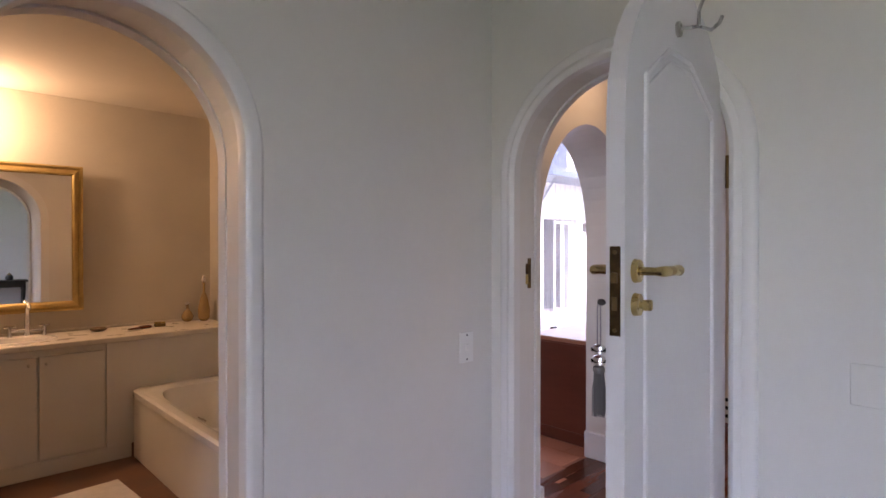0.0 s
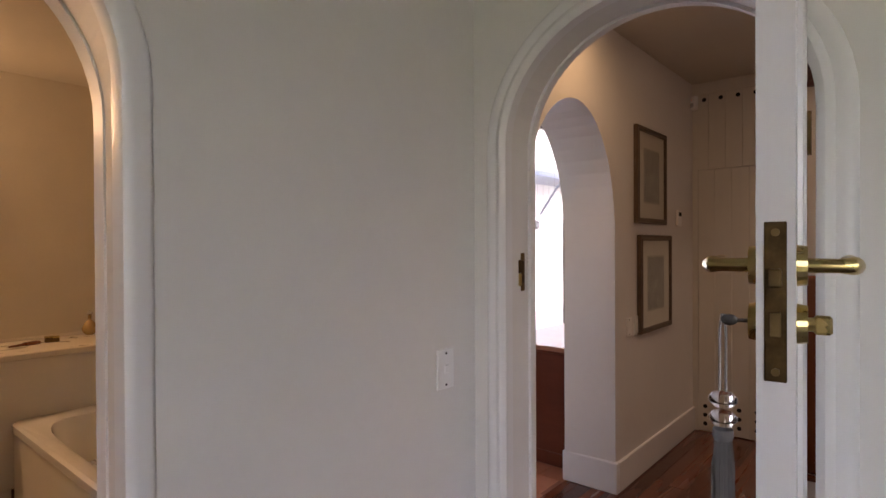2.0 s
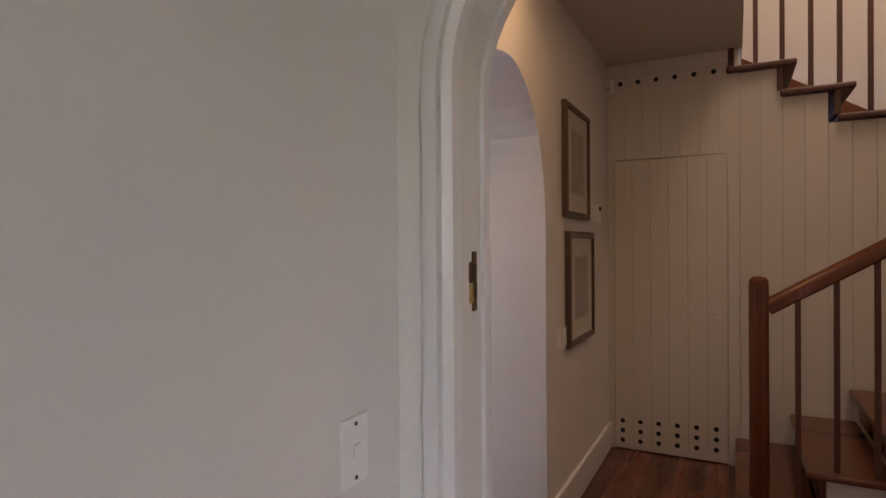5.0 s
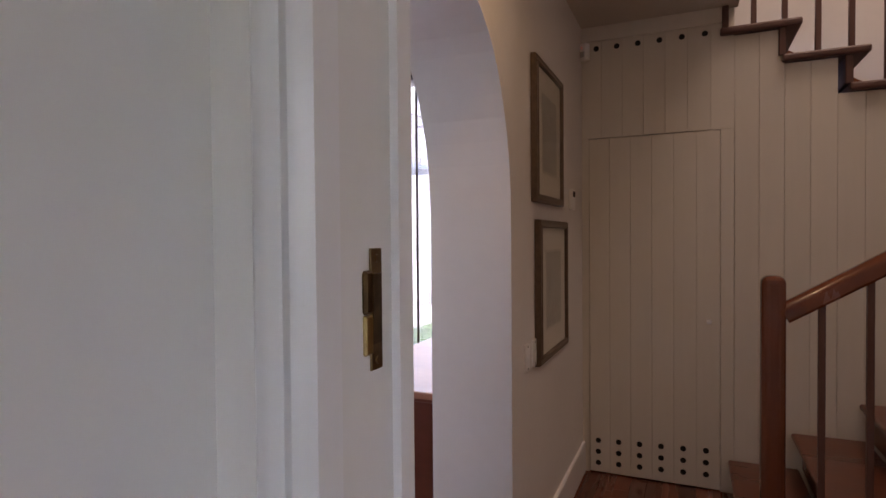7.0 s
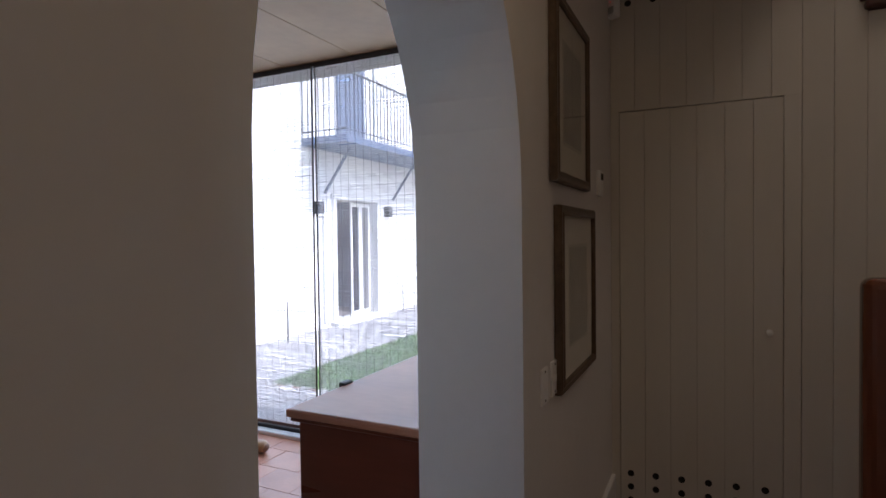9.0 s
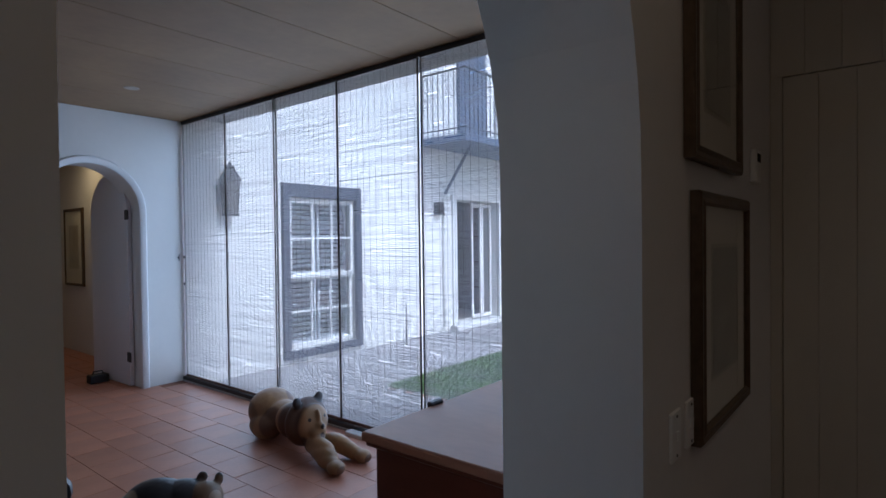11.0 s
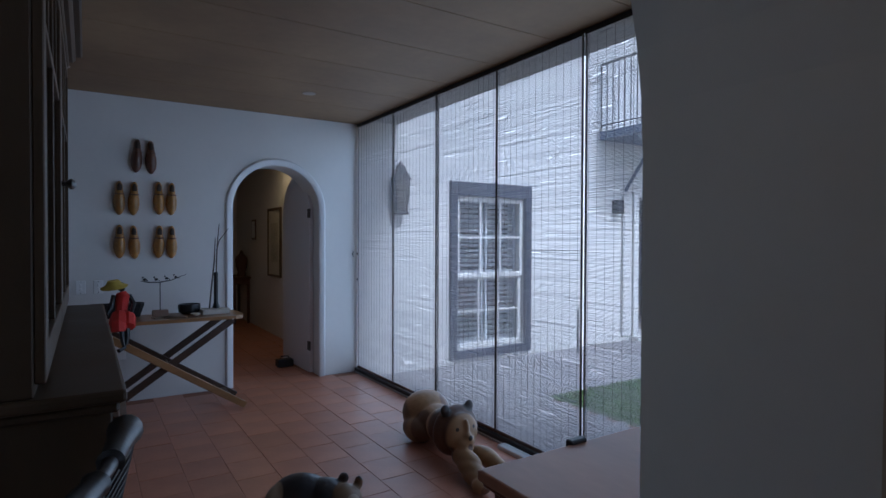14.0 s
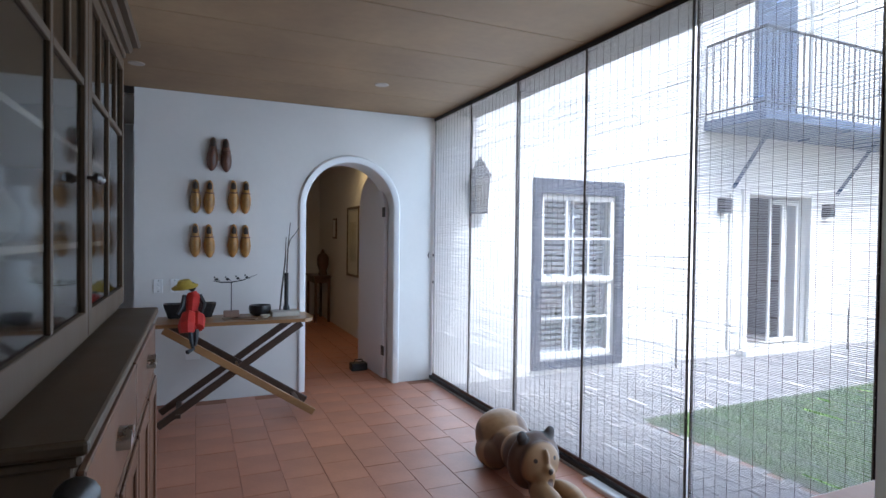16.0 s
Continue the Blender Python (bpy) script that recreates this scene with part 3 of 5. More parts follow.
v = np.stack([np.stack([px - dx, py - dy, np.full(n, -0.076)], 1), np.stack([px + dx, py + dy, np.full(n, -0.076)], 1), np.stack([px + rng.normal(0, 0.012, n), py + rng.normal(0, 0.012, n), -0.076 + h], 1)], 1).reshape(-1, 3)
me = bpy.data.meshes.new("grass")
me.from_pydata(v.tolist(), [], np.arange(3 * n).reshape(-1, 3).tolist())
me.materials.append(GRASS)
tagged(new("grass", me), "short green grass of the lawn", "grass", kind="stuff")

# ---- window wall with reed blinds ----
MULL = [7.729, 6.90, 6.10, 5.275, 4.43, 3.585, 2.76]
frame_wall = thing("glazing_frame", "black steel frame of the window wall", "frame", kind="structure")
part("head", box((5.60, 2.70, 2.694), (5.66, 7.755, 2.72), 0.004), STEEL, frame_wall)
part("bottom_track", box((5.575, 2.70, 0.012), (5.66, 7.755, 0.045), 0.004), STEEL, frame_wall)
for k, y in enumerate(MULL):
    for dy in (-0.016, 0.016) if k in (2, 4) else (0.0,):
        w = 0.0065 if k in (2, 4, 5) else 0.005
        part("mullion", box((5.607, y + dy - w, 0.045), (5.615, y + dy + w, 2.694), 0.001), STEEL, frame_wall)


def reed_blind(ya, yb, seed):
    b = thing("reed_blind", "split-reed roll-down blind hanging to the floor", "blind", pose(5.605, 0, 0), group="reed blinds of the window wall")
    r = np.random.default_rng(seed)
    zs = np.arange(0.07, 2.686, 0.0072)
    verts, faces = [], []
    for z in zs:
        gap, span = (r.integers(0, 15), r.integers(1, 4)) if r.random() < 0.075 else (-9, 0)
        tilt, hw = r.normal(0, 0.0006), 0.0014 + 0.0007 * r.random()
        if r.random() < 0.04:
            hw *= 1.35
        i, m_ = len(verts), 17
        ea, eb = ya + r.uniform(0, 0.006), yb - r.uniform(0, 0.006)
        for k in range(m_):
            y = ea + (eb - ea) * k / (m_ - 1)
            c = z + tilt * (k / 8 - 1) + r.normal(0, 0.0004)
            verts += [(-0.0015, y, c - hw), (0.0015, y, c - hw), (0.0015, y, c + hw), (-0.0015, y, c + hw)]
        for j in range(i, i + 4 * (m_ - 1), 4):
            if 0 <= (j - i) // 4 - gap < span:
                continue
            faces += [(j, j + 1, j + 5, j + 4), (j + 1, j + 2, j + 6, j + 5), (j + 2, j + 3, j + 7, j + 6), (j + 3, j, j + 4, j + 7)]
    me = bpy.data.meshes.new("reeds")
    me.from_pydata(verts, [], faces)
    me.materials.append(REED)
    o = new("reeds", me)
    o.parent = b
    tagged(o, "thin split reeds", kind="stuff")
    n = 13
    cord = mesh_of("cord", rod((0, 0, 0.06), (0, 0, 2.69), 0.0011, n=4), CORD)
    for k in range(n):
        piece("cord", cord, pose(-0.003, ya + 0.03 + (yb - ya - 0.06) * k / (n - 1), 0), b)
    part("top_batten", box((-0.010, ya, 2.680), (-0.005, yb, 2.694), 0.002), STEEL, b)
    part("bottom_batten", box((-0.008, ya, 0.048), (0.006, yb, 0.072), 0.003), BALWOOD, b)
    for y in (ya + 0.003, yb - 0.003):
        part("edge_tape", box((-0.003, y - 0.002, 0.06), (0.003, y + 0.002, 2.69)), CORD, b)
    return b


for k, (b_, a_) in enumerate(zip(MULL, MULL[1:])):
    reed_blind(a_ + (0.012 if k in (1, 3) else 0.004), b_ - (0.012 if k in (2, 4) else 0.004), 10 + k)

cl = thing("cord_cleat", "small dark cord cleat on the white wall beside the blinds", "cleat", pose(5.546, 7.755, 1.298))
part("stem", rod((0, 0, 0), (0, -0.02, 0), 0.006, n=8), STEEL, cl)
part("horns", tube([(0.004, -0.024, -0.035), (0, -0.02, 0), (0.004, -0.024, 0.035)], [0.003, 0.006, 0.003], 8), STEEL, cl, smooth=True)
for z in (1.30, 1.02):
    t = thing("blind_clip", "small black clip on the edge of the blind", "clip", pose(5.602, 7.722, z), group="clips on the blind edge")
    part("body", box((-0.012, -0.008, -0.014), (-0.003, 0.008, 0.014), 0.003), STEEL, t)
    part("pin", rod((-0.018, 0, 0), (-0.008, 0, 0), 0.004, n=8), STEEL, t)

# ---- chest ----


def chest(m):
    c = thing("wooden_chest", "large mahogany chest with window glare painted into its top", "chest", m)
    part("body", box((0.03, 0.0, 0.0), (1.35, 0.60, 0.775), 0.004), MAHOG, c)
    part("plinth", box((0.015, 0.0, 0.0), (1.37, 0.615, 0.09), 0.006), MAHOG, c)
    part("top", box((0, -0.02, 0.782), (1.40, 0.64, 0.815), 0.008, seg=2), TOPGLARE, c, "wooden top with window glare painted in pale")
    part("top_moulding", box((0.012, -0.01, 0.765), (1.385, 0.63, 0.782), 0.005), MAHOG, c)
    part("hasp", box((0.355, 0.625, 0.802), (0.425, 0.655, 0.828), 0.005), STEEL, c, "small black iron hasp")
    return c


chest(pose(4.0, 2.665, 0))

# ---- dresser ----


OLDMETAL = mat("dark_pewter", (0.16, 0.15, 0.145), 0.35, metal=1.0, vary=0.15, scale=30, bump=0.0)


def glazed_door(parent, x, y0, y1, z0, z1, knob_at):
    """A glazed door with its back in the plane x, facing +x."""
    bm = bmesh.new()
    outer = [(y0, z0), (y1, z0), (y1, z1), (y0, z1)]
    inner = [(y0 + 0.06, z0 + 0.085), (y1 - 0.06, z0 + 0.085), (y1 - 0.06, z1 - 0.06), (y0 + 0.06, z1 - 0.06)]
    rings = [[bm.verts.new((x + h, y, z)) for y, z in loop] for loop, h in ((outer, 0.0), (outer, 0.022), (inner, 0.024), (inner, 0.0))]
    for a, b in zip(rings, rings[1:] + rings[:1]):
        for k in range(4):
            bm.faces.new((a[k], a[(k + 1) % 4], b[(k + 1) % 4], b[k]))
    bmesh.ops.bevel(bm, geom=list(bm.edges), offset=0.0025, segments=1, affect="EDGES", profile=0.5)
    ym = (y0 + y1) / 2
    zm = z1 - 0.385
    d = part("glazed_door", bm, DRESSER, parent)
    part("glazing_bar", box((x + 0.002, ym - 0.014, z0 + 0.085), (x + 0.02, ym + 0.014, z1 - 0.06), 0.002), DRESSER, d)
    for a, b in ((y0 + 0.06, ym - 0.014), (ym + 0.014, y1 - 0.06)):
        part("glazing_bar", box((x + 0.002, a, zm), (x + 0.02, b, zm + 0.024), 0.002), DRESSER, d)
        yq = (a + b) / 2
        part("glazing_bar", box((x + 0.002, yq - 0.012, zm + 0.024), (x + 0.02, yq + 0.012, z1 - 0.06), 0.002), DRESSER, d)
    part("pane", box((x + 0.008, y0 + 0.05, z0 + 0.08), (x + 0.011, y1 - 0.05, z1 - 0.05)), OLDGLASS, d)
    part("knob", lathe([(0.006, 0.0), (0.006, 0.014), (0.016, 0.024), (0.018, 0.032), (0.011, 0.042), (0.002, 0.045)], 14, m=pose(x + 0.024, knob_at, z0 + 0.53, 0, 90, 0)), OLDMETAL, d, "dark metal knob", True)
    return d


def dresser(m):
    """Length 2.07 along +y, front towards +x."""
    d = thing("dresser", "tall olive-brown painted dresser with glazed upper doors", "dresser", m)
    L = 2.07
    part("base_body", box((-0.64, 0.03, 0.05), (-0.03, L - 0.02, 1.05), 0.004), DRESSER, d)
    part("base_plinth", box((-0.62, 0.04, 0.0), (-0.06, L - 0.03, 0.06)), SHADEBROWN, d)
    part("worktop", box((-0.66, 0.0, 1.07), (0.0, L, 1.10), 0.009, seg=2), DRESSER, d, "smooth worn worktop")
    part("worktop_moulding", box((-0.65, 0.015, 1.045), (-0.015, L - 0.01, 1.07), 0.007), DRESSER, d)
    cup = []
    for k in range(-6, 7):
        a = math.pi * k / 12
        cup.append((0.058 * math.sin(a), -0.024 + 0.046 * math.cos(a)))
    half = (L - 0.1) / 2
    for k in range(2):
        y0 = 0.045 + k * half
        dr = part("drawer", box((-0.03, y0 + 0.008, 0.80), (-0.012, y0 + half - 0.008, 1.025), 0.004), DRESSWOOD, d)
        part("cup_handle", prism(cup, 0.034, pose(-0.012, y0 + half / 2, 0.935, 90, 0, 90)), NICKEL, dr, "half-round metal cup handle", True)
    w = (L - 0.1) / 4
    for k in range(4):
        y0 = 0.045 + k * w
        dd = part("panel_door", box((-0.03, y0 + 0.008, 0.09), (-0.014, y0 + w - 0.008, 0.775), 0.004), DRESSWOOD, d)
        bm = box((-0.014, y0 + 0.02, 0.10), (-0.004, y0 + 0.08, 0.765), 0.003)
        box((-0.014, y0 + w - 0.08, 0.10), (-0.004, y0 + w - 0.02, 0.765), 0.003, bm=bm)
        box((-0.014, y0 + 0.08, 0.10), (-0.004, y0 + w - 0.08, 0.17), 0.003, bm=bm)
        box((-0.014, y0 + 0.08, 0.695), (-0.004, y0 + w - 0.08, 0.765), 0.003, bm=bm)
        part("door_frame", bm, DRESSWOOD, dd)
    # upper case
    y0, y1, z0, z1 = 0.02, L - 0.02, 1.10, 2.36
    # back panel coloured dark to paint the shade inside the case
    part("back_panel", box((-0.66, y0, z0), (-0.64, y1, z1)), SHADEBROWN, d)
    for y in (y0, y1 - 0.03):
        part("side_panel", box((-0.64, y, z0), (-0.18, y + 0.03, z1), 0.003), DRESSER, d)
    part("bottom_panel", box((-0.64, y0 + 0.03, z0), (-0.18, y1 - 0.03, z0 + 0.03)), DRESSER, d)
    part("top_panel", box((-0.64, y0 + 0.03, z1 - 0.03), (-0.18, y1 - 0.03, z1)), DRESSER, d)
    for z in (1.42, 1.78, 2.08):
        part("shelf", box((-0.63, y0 + 0.03, z), (-0.24, y1 - 0.03, z + 0.02)), mat("pale_shelf", (0.35, 0.27, 0.19), 0.6), d, "pale wooden shelf")
    bm = box((-0.70, y0 - 0.02, 2.36), (-0.15, y1 + 0.02, 2.39), 0.006)
    box((-0.72, y0 - 0.045, 2.39), (-0.12, y1 + 0.045, 2.43), 0.014, bm=bm)
    box((-0.74, y0 - 0.07, 2.43), (-0.09, y1 + 0.07, 2.46), 0.008, bm=bm)
    part("cornice", bm, DRESSER, d)
    ww = (y1 - y0) / 2
    for k in range(2):
        a = y0 + k * ww
        glazed_door(d, -0.179, a + 0.004, a + ww - 0.004, z0 + 0.03, z1 - 0.02, a + (ww - 0.035 if k < 1 else 0.035))
    return d


dresser(pose(3.165, 3.55, 0))

# ---- hall: boarded wall, under-stair door, stairs ----
boards = thing("plank_wall", "cream tongue-and-groove boarded wall under the stairs", "wall", kind="structure")
w = 0.1223
ys = [2.325 - k * w for k in range(20)]
hole_z = 2.655
# black disc laid on the boards, paints the shade inside a vent hole
hm = mesh_of("vent_hole_disc", rod((0, 0, 0), (-0.0016, 0, 0), 0.0165, n=16), SHADEBLACK)


def stair_line(y):
    """Underside of the upper flight along the boarded wall."""
    return 2.79 if y > 1.53 else 2.62 - 0.19 * max(0, math.ceil((1.235 - y) / 0.305 - 0.001))


for a, b in zip(ys, ys[1:]):
    top = stair_line((a + b) / 2)
    if a > 1.56:
        part("board", box((5.412, b + 0.0007, 2.10), (5.43, a - 0.0007, min(top, 2.70)), 0.001), PLANKPAINT, boards)
    else:
        part("board", box((5.412, b + 0.0007, 0.0), (5.43, a - 0.0007, top), 0.001), PLANKPAINT, boards)
part("side_filler", box((5.41, 2.2805, 0.0), (5.43, 2.325, 2.10), 0.002), PLANKPAINT, boards)
part("side_filler", box((5.41, 1.471, 0.0), (5.43, 1.5405, 2.10), 0.002), PLANKPAINT, boards)
part("top_rail", box((5.40, 1.53, 2.70), (5.43, 2.325, 2.79), 0.003), PLANKPAINT, boards)
bm = bmesh.new()
for a, b in zip(ys, ys[1:]):
    box((5.43, b, 0.0), (5.45, a, stair_line((a + b) / 2) - 0.002), bm=bm)
part("backing", bm, PLANKPAINT, boards)
ud = thing("understair_door", "cream boarded closet door under the stairs, shut, with rows of vent holes", "door")
for k in range(6):
    a = 2.278 - k * 0.1225
    part("board", box((5.404, a - 0.1218, 0.012), (5.428, a - 0.0005, 2.092), 0.001), PLANKPAINT, ud)
    for z in (0.208, 0.138, 0.068):
        piece("vent_hole_disc", hm, pose(5.4038, a - 0.05, z + 0.0046 * k), ud)
    piece("vent_hole_disc", hm, pose(5.4115, a - 0.043, hole_z), boards)
part("knob", lathe([(0.006, 0), (0.006, 0.012), (0.015, 0.02), (0.015, 0.028), (0.004, 0.034)], 12, m=pose(5.404, 1.60, 0.993, 0, -90, 0)), PLASTIC, ud, "small white knob", True)


def staircase():
    s = thing("staircase", "red-brown wooden staircase with white sides and a newel post", "stairs")
    for k in range(6):
        y = 1.50 - 0.31 * k
        z = 0.197 * (k + 1)
        part("tread", box((4.36, y - 0.35, z - 0.032), (5.41, y, z), 0.012, seg=2), STAIRWOOD, s, "red-brown tread")
        part("nosing_moulding", box((4.375, y - 0.055, z - 0.055), (5.41, y - 0.018, z - 0.032), 0.008, seg=2), STAIRWOOD, s)
        part("riser", box((4.40, y - 0.075, z - 0.197), (5.41, y - 0.055, z - 0.032)), STAIRWOOD, s)
        part("side_panel", box((4.40, y - 0.34, 0.0), (4.415, y - 0.076, z - 0.033)), TRIM, s, "white painted side")
    part("newel_post", box((4.385, 1.347, 0.196), (4.475, 1.437, 1.325), 0.032, seg=4), RAILWOOD, s, "square red wooden newel post with a rounded top")
    p0, p1 = Vector((4.43, 1.36, 1.175)), Vector((4.43, -0.5, 1.175 + 1.86 * 0.62))
    prof = [(-0.03, -0.035), (-0.034, 0.0), (-0.028, 0.02), (-0.012, 0.034), (0.012, 0.034), (0.028, 0.02), (0.034, 0.0), (0.03, -0.035), (0.02, -0.045), (-0.02, -0.045)]
    d = (p1 - p0).normalized()
    up = Vector((1, 0, 0)).cross(d).normalized()
    up = up if up.z > 0 else -up
    part("handrail", swept([(p0, Vector((1, 0, 0)), up), (p1, Vector((1, 0, 0)), up)], prof), RAILWOOD, s, "varnished moulded handrail", True)
    for k in range(9):
        y = 1.225 - 0.157 * k
        st = int((1.50 - y) / 0.31)
        zb = 0.197 * (st + 1)
        zt = 1.175 + (1.36 - y) * 0.62 - 0.04
        part("baluster", box((4.418, y - 0.012, zb), (4.442, y + 0.012, zt), 0.003), BALWOOD, s)
    # upper flight, climbing back over the boarded wall
    for k in range(7):
        y1_ = 1.545 - 0.305 * k
        z = 2.665 - 0.19 * k
        part("tread", box((5.37, y1_ - 0.40, z - 0.04), (6.35, y1_, z), 0.012, seg=2), BALWOOD, s, "dark brown tread end")
        part("riser", box((5.395, y1_ - 0.325, z - 0.19), (6.35, y1_ - 0.29, z - 0.04), 0.004), BALWOOD, s)
        for j in (0.17, 0.32):
            part("baluster", box((5.405, y1_ - j - 0.014, z), (5.433, y1_ - j + 0.014, z + 0.95), 0.003), BALWOOD, s)
    part("wall_string", swept([(Vector((6.33, 1.45, 2.93)), Vector((1, 0, 0)), Vector((0, 0, 1))), (Vector((6.33, -0.6, 2.93 - 2.05 * 0.623)), Vector((1, 0, 0)), Vector((0, 0, 1)))], [(-0.02, -0.05), (-0.02, 0.05), (0.018, 0.05), (0.018, -0.05)]), RAILWOOD, s, "red-brown skirting along the upper flight")
    part("upper_riser", box((5.39, 1.50, 2.665), (6.35, 1.535, 2.80), 0.004), BALWOOD, s)
    part("handrail", swept([(Vector((5.42, 1.53, 3.60)), Vector((1, 0, 0)), Vector((0, 0, 1))), (Vector((5.42, -0.6, 3.60 - 2.13 * 0.623)), Vector((1, 0, 0)), Vector((0, 0, 1)))], prof), BALWOOD, s)
    return s


staircase()

# ---- arched door leaf ----


def arched_leaf(width, height, rise, thick):
    """Outline of a door leaf with an arched head, x along its width."""
    return [(0, 0), (width, 0)] + [(x, z) for x, z in arch_points(0, width, height - rise, rise, 18)][::-1]


def shrink(outline, d, base):
    cx = sum(x for x, _ in outline) / len(outline)
    w = max(x for x, _ in outline)
    h = max(z for _, z in outline)
    return [(cx + (x - w / 2) * (w - 2 * d) / w, base + z * (h - d - base) / h) for x, z in outline]


def arched_door(m):
    """The leaf runs along +x from its hinges at the origin; its faces look to -y and +y."""
    d = thing("arched_door", "white painted arched wooden door standing open, with brass handles", "door", m)
    W, H, R, T = 0.896, 2.225, 0.41, 0.042
    lay = pose(0, T / 2, 0.012, 90, 0, 0)
    out = arched_leaf(W, H, R, T)
    part("leaf", prism(out, T, lay), DOORPAINT, d)
    oct_ = [(0.17, 0.25), (0.775, 0.25), (0.775, 1.93), (0.60, 2.035), (0.43, 2.045), (0.19, 1.95)]
    for s in (-1, 1):
        bm = bmesh.new()
        y = s * (T / 2)
        n = len(oct_)
        for i in range(n):
            a, b = Vector((oct_[i][0], 0, oct_[i][1])), Vector((oct_[(i + 1) % n][0], 0, oct_[(i + 1) % n][1]))
            tube([a + Vector((0, y, 0)), b + Vector((0, y, 0))], 0.008, 6, bm=bm)
            tube([a * 1.0 + Vector((0, y, 0)) + (Vector((W / 2, 0, 1.1)) - a) * 0.03, b + Vector((0, y, 0)) + (Vector((W / 2, 0, 1.1)) - b) * 0.03], 0.005, 6, bm=bm)
        part("panel_moulding", bm, DOORPAINT, d, smooth=True)
    part("lock_plate", box((W, -0.012, 1.34), (W + 0.003, 0.012, 1.535), 0.001), DARKBRASS, d, "dark brass mortice lock plate")
    part("latch", box((W + 0.003, -0.007, 1.455), (W + 0.012, 0.007, 1.478), 0.002), OLDBRASS, d)
    part("deadbolt", box((W + 0.003, -0.006, 1.395), (W + 0.006, 0.006, 1.425), 0.001), OLDBRASS, d)
    for z in (1.352, 1.522):
        part("screw", rod((W + 0.003, 0, z), (W + 0.0045, 0, z), 0.005, n=10), OLDBRASS, d)
    for s in (-1, 1):
        y = s * T / 2
        part("rose", rod((W - 0.06, y, 1.48), (W - 0.06, y + s * 0.012, 1.48), 0.027, 0.025, n=24), BRASS, d, "round brass rose")
        part("lever", tube([(W - 0.06, y, 1.48), (W - 0.06, y + s * 0.045, 1.48), (W - 0.062, y + s * 0.056, 1.48), (W - 0.075, y + s * 0.060, 1.48), (W - 0.15, y + s * 0.060, 1.479), (W - 0.175, y + s * 0.060, 1.479)], [0.010, 0.009, 0.011, 0.012, 0.011, 0.013], 14), BRASS, d, "brass lever handle", True)
        part("rose", rod((W - 0.06, y, 1.405), (W - 0.06, y + s * 0.012, 1.405), 0.026, 0.024, n=24), BRASS, d, "round brass lock rose")
    part("thumb_turn", box((W - 0.067, T / 2 + 0.018, 1.393), (W - 0.053, T / 2 + 0.038, 1.417), 0.003), BRASS, d, "brass thumb turn")
    part("turn_stem", rod((W - 0.06, T / 2 + 0.01, 1.405), (W - 0.06, T / 2 + 0.02, 1.405), 0.009, n=12), BRASS, d)
    part("key", rod((W - 0.06, -T / 2 - 0.008, 1.405), (W - 0.06, -T / 2 - 0.026, 1.405), 0.0028, n=8, bm=ball((W - 0.06, -T / 2 - 0.036, 1.405), (0.0016, 0.011, 0.008))), OLDMETAL, d, "steel key in the lock")
    for z in (0.3, 1.785):
        part("hinge", rod((0.004, T / 2 + 0.008, z - 0.055), (0.004, T / 2 + 0.008, z + 0.055), 0.009, n=10), OLDBRASS, d, "dark brass butt hinge")
    hook = part("robe_hook", rod((W - 0.362, T / 2, 2.107), (W - 0.362, T / 2 + 0.008, 2.107), 0.02, n=20), NICKEL, d, "nickel robe hook")
    part("hook_arm", tube([(W - 0.362, T / 2 + 0.008, 2.107), (W - 0.372, T / 2 + 0.05, 2.107), (W - 0.392, T / 2 + 0.075, 2.097), (W - 0.412, T / 2 + 0.09, 2.117), (W - 0.422, T / 2 + 0.095, 2.137)], 0.005), NICKEL, hook, smooth=True)
    part("hook_arm", tube([(W - 0.372, T / 2 + 0.05, 2.107), (W - 0.372, T / 2 + 0.05, 2.147), (W - 0.387, T / 2 + 0.065, 2.197)], 0.005), NICKEL, hook, smooth=True)
    return d


arched_door(pose(2.315, 1.178, 0, 0, 0, 186.92))


# ---- first room: fittings ----


def switch_plate(m, n, label, group=""):
    t = thing("light_switch", label, "switch", m, group)
    part("plate", box((-0.036, -0.008, -0.058), (0.036, 0, 0.058), 0.003, seg=2), PLASTIC, t)
    for k in range(n):
        z = (k - (n - 1) / 2) * 0.034
        part("rocker", box((-0.009, -0.012, z - 0.012), (0.009, -0.008, z + 0.012), 0.002), PLASTIC, t)
    for z in (-0.046, 0.046):
        part("screw", rod((0, -0.008, z), (0, -0.0095, z), 0.0038, n=8), STEEL, t)
    return t


switch_plate(pose(2.096, 2.165, 1.088) @ Matrix.Diagonal((1.2, 1, 1.16, 1)), 1, "white two-screw light switch on the plaster wall")
for x in (4.085, 4.205):
    switch_plate(pose(x, 2.325, 0.985), 1, "white light switch below the framed prints", "hall switches")
t = thing("socket_plate", "white painted-over blank plate on the plaster wall", "plate", pose(2.27, 0.735, 1.14))
part("plate", box((-0.003, -0.065, -0.06), (0.0, 0.065, 0.06), 0.0015), WALL, t)
for z in (-0.03, 0.03):
    part("screw", rod((-0.003, 0.0, z), (-0.0045, 0.0, z), 0.006, n=10), WALL, t)

# dark console at the far side of the room, seen in the bathroom mirror
ct = thing("hall_console", "dark carved wooden console table against the white wall", "table", pose(0.15, -2.58, 0))
part("tabletop", box((-0.02, 0.0, 0.875), (1.12, 0.44, 0.905), 0.006), BLACKWOOD, ct)
part("apron", box((0.02, 0.02, 0.78), (1.08, 0.41, 0.875), 0.004), BLACKWOOD, ct)
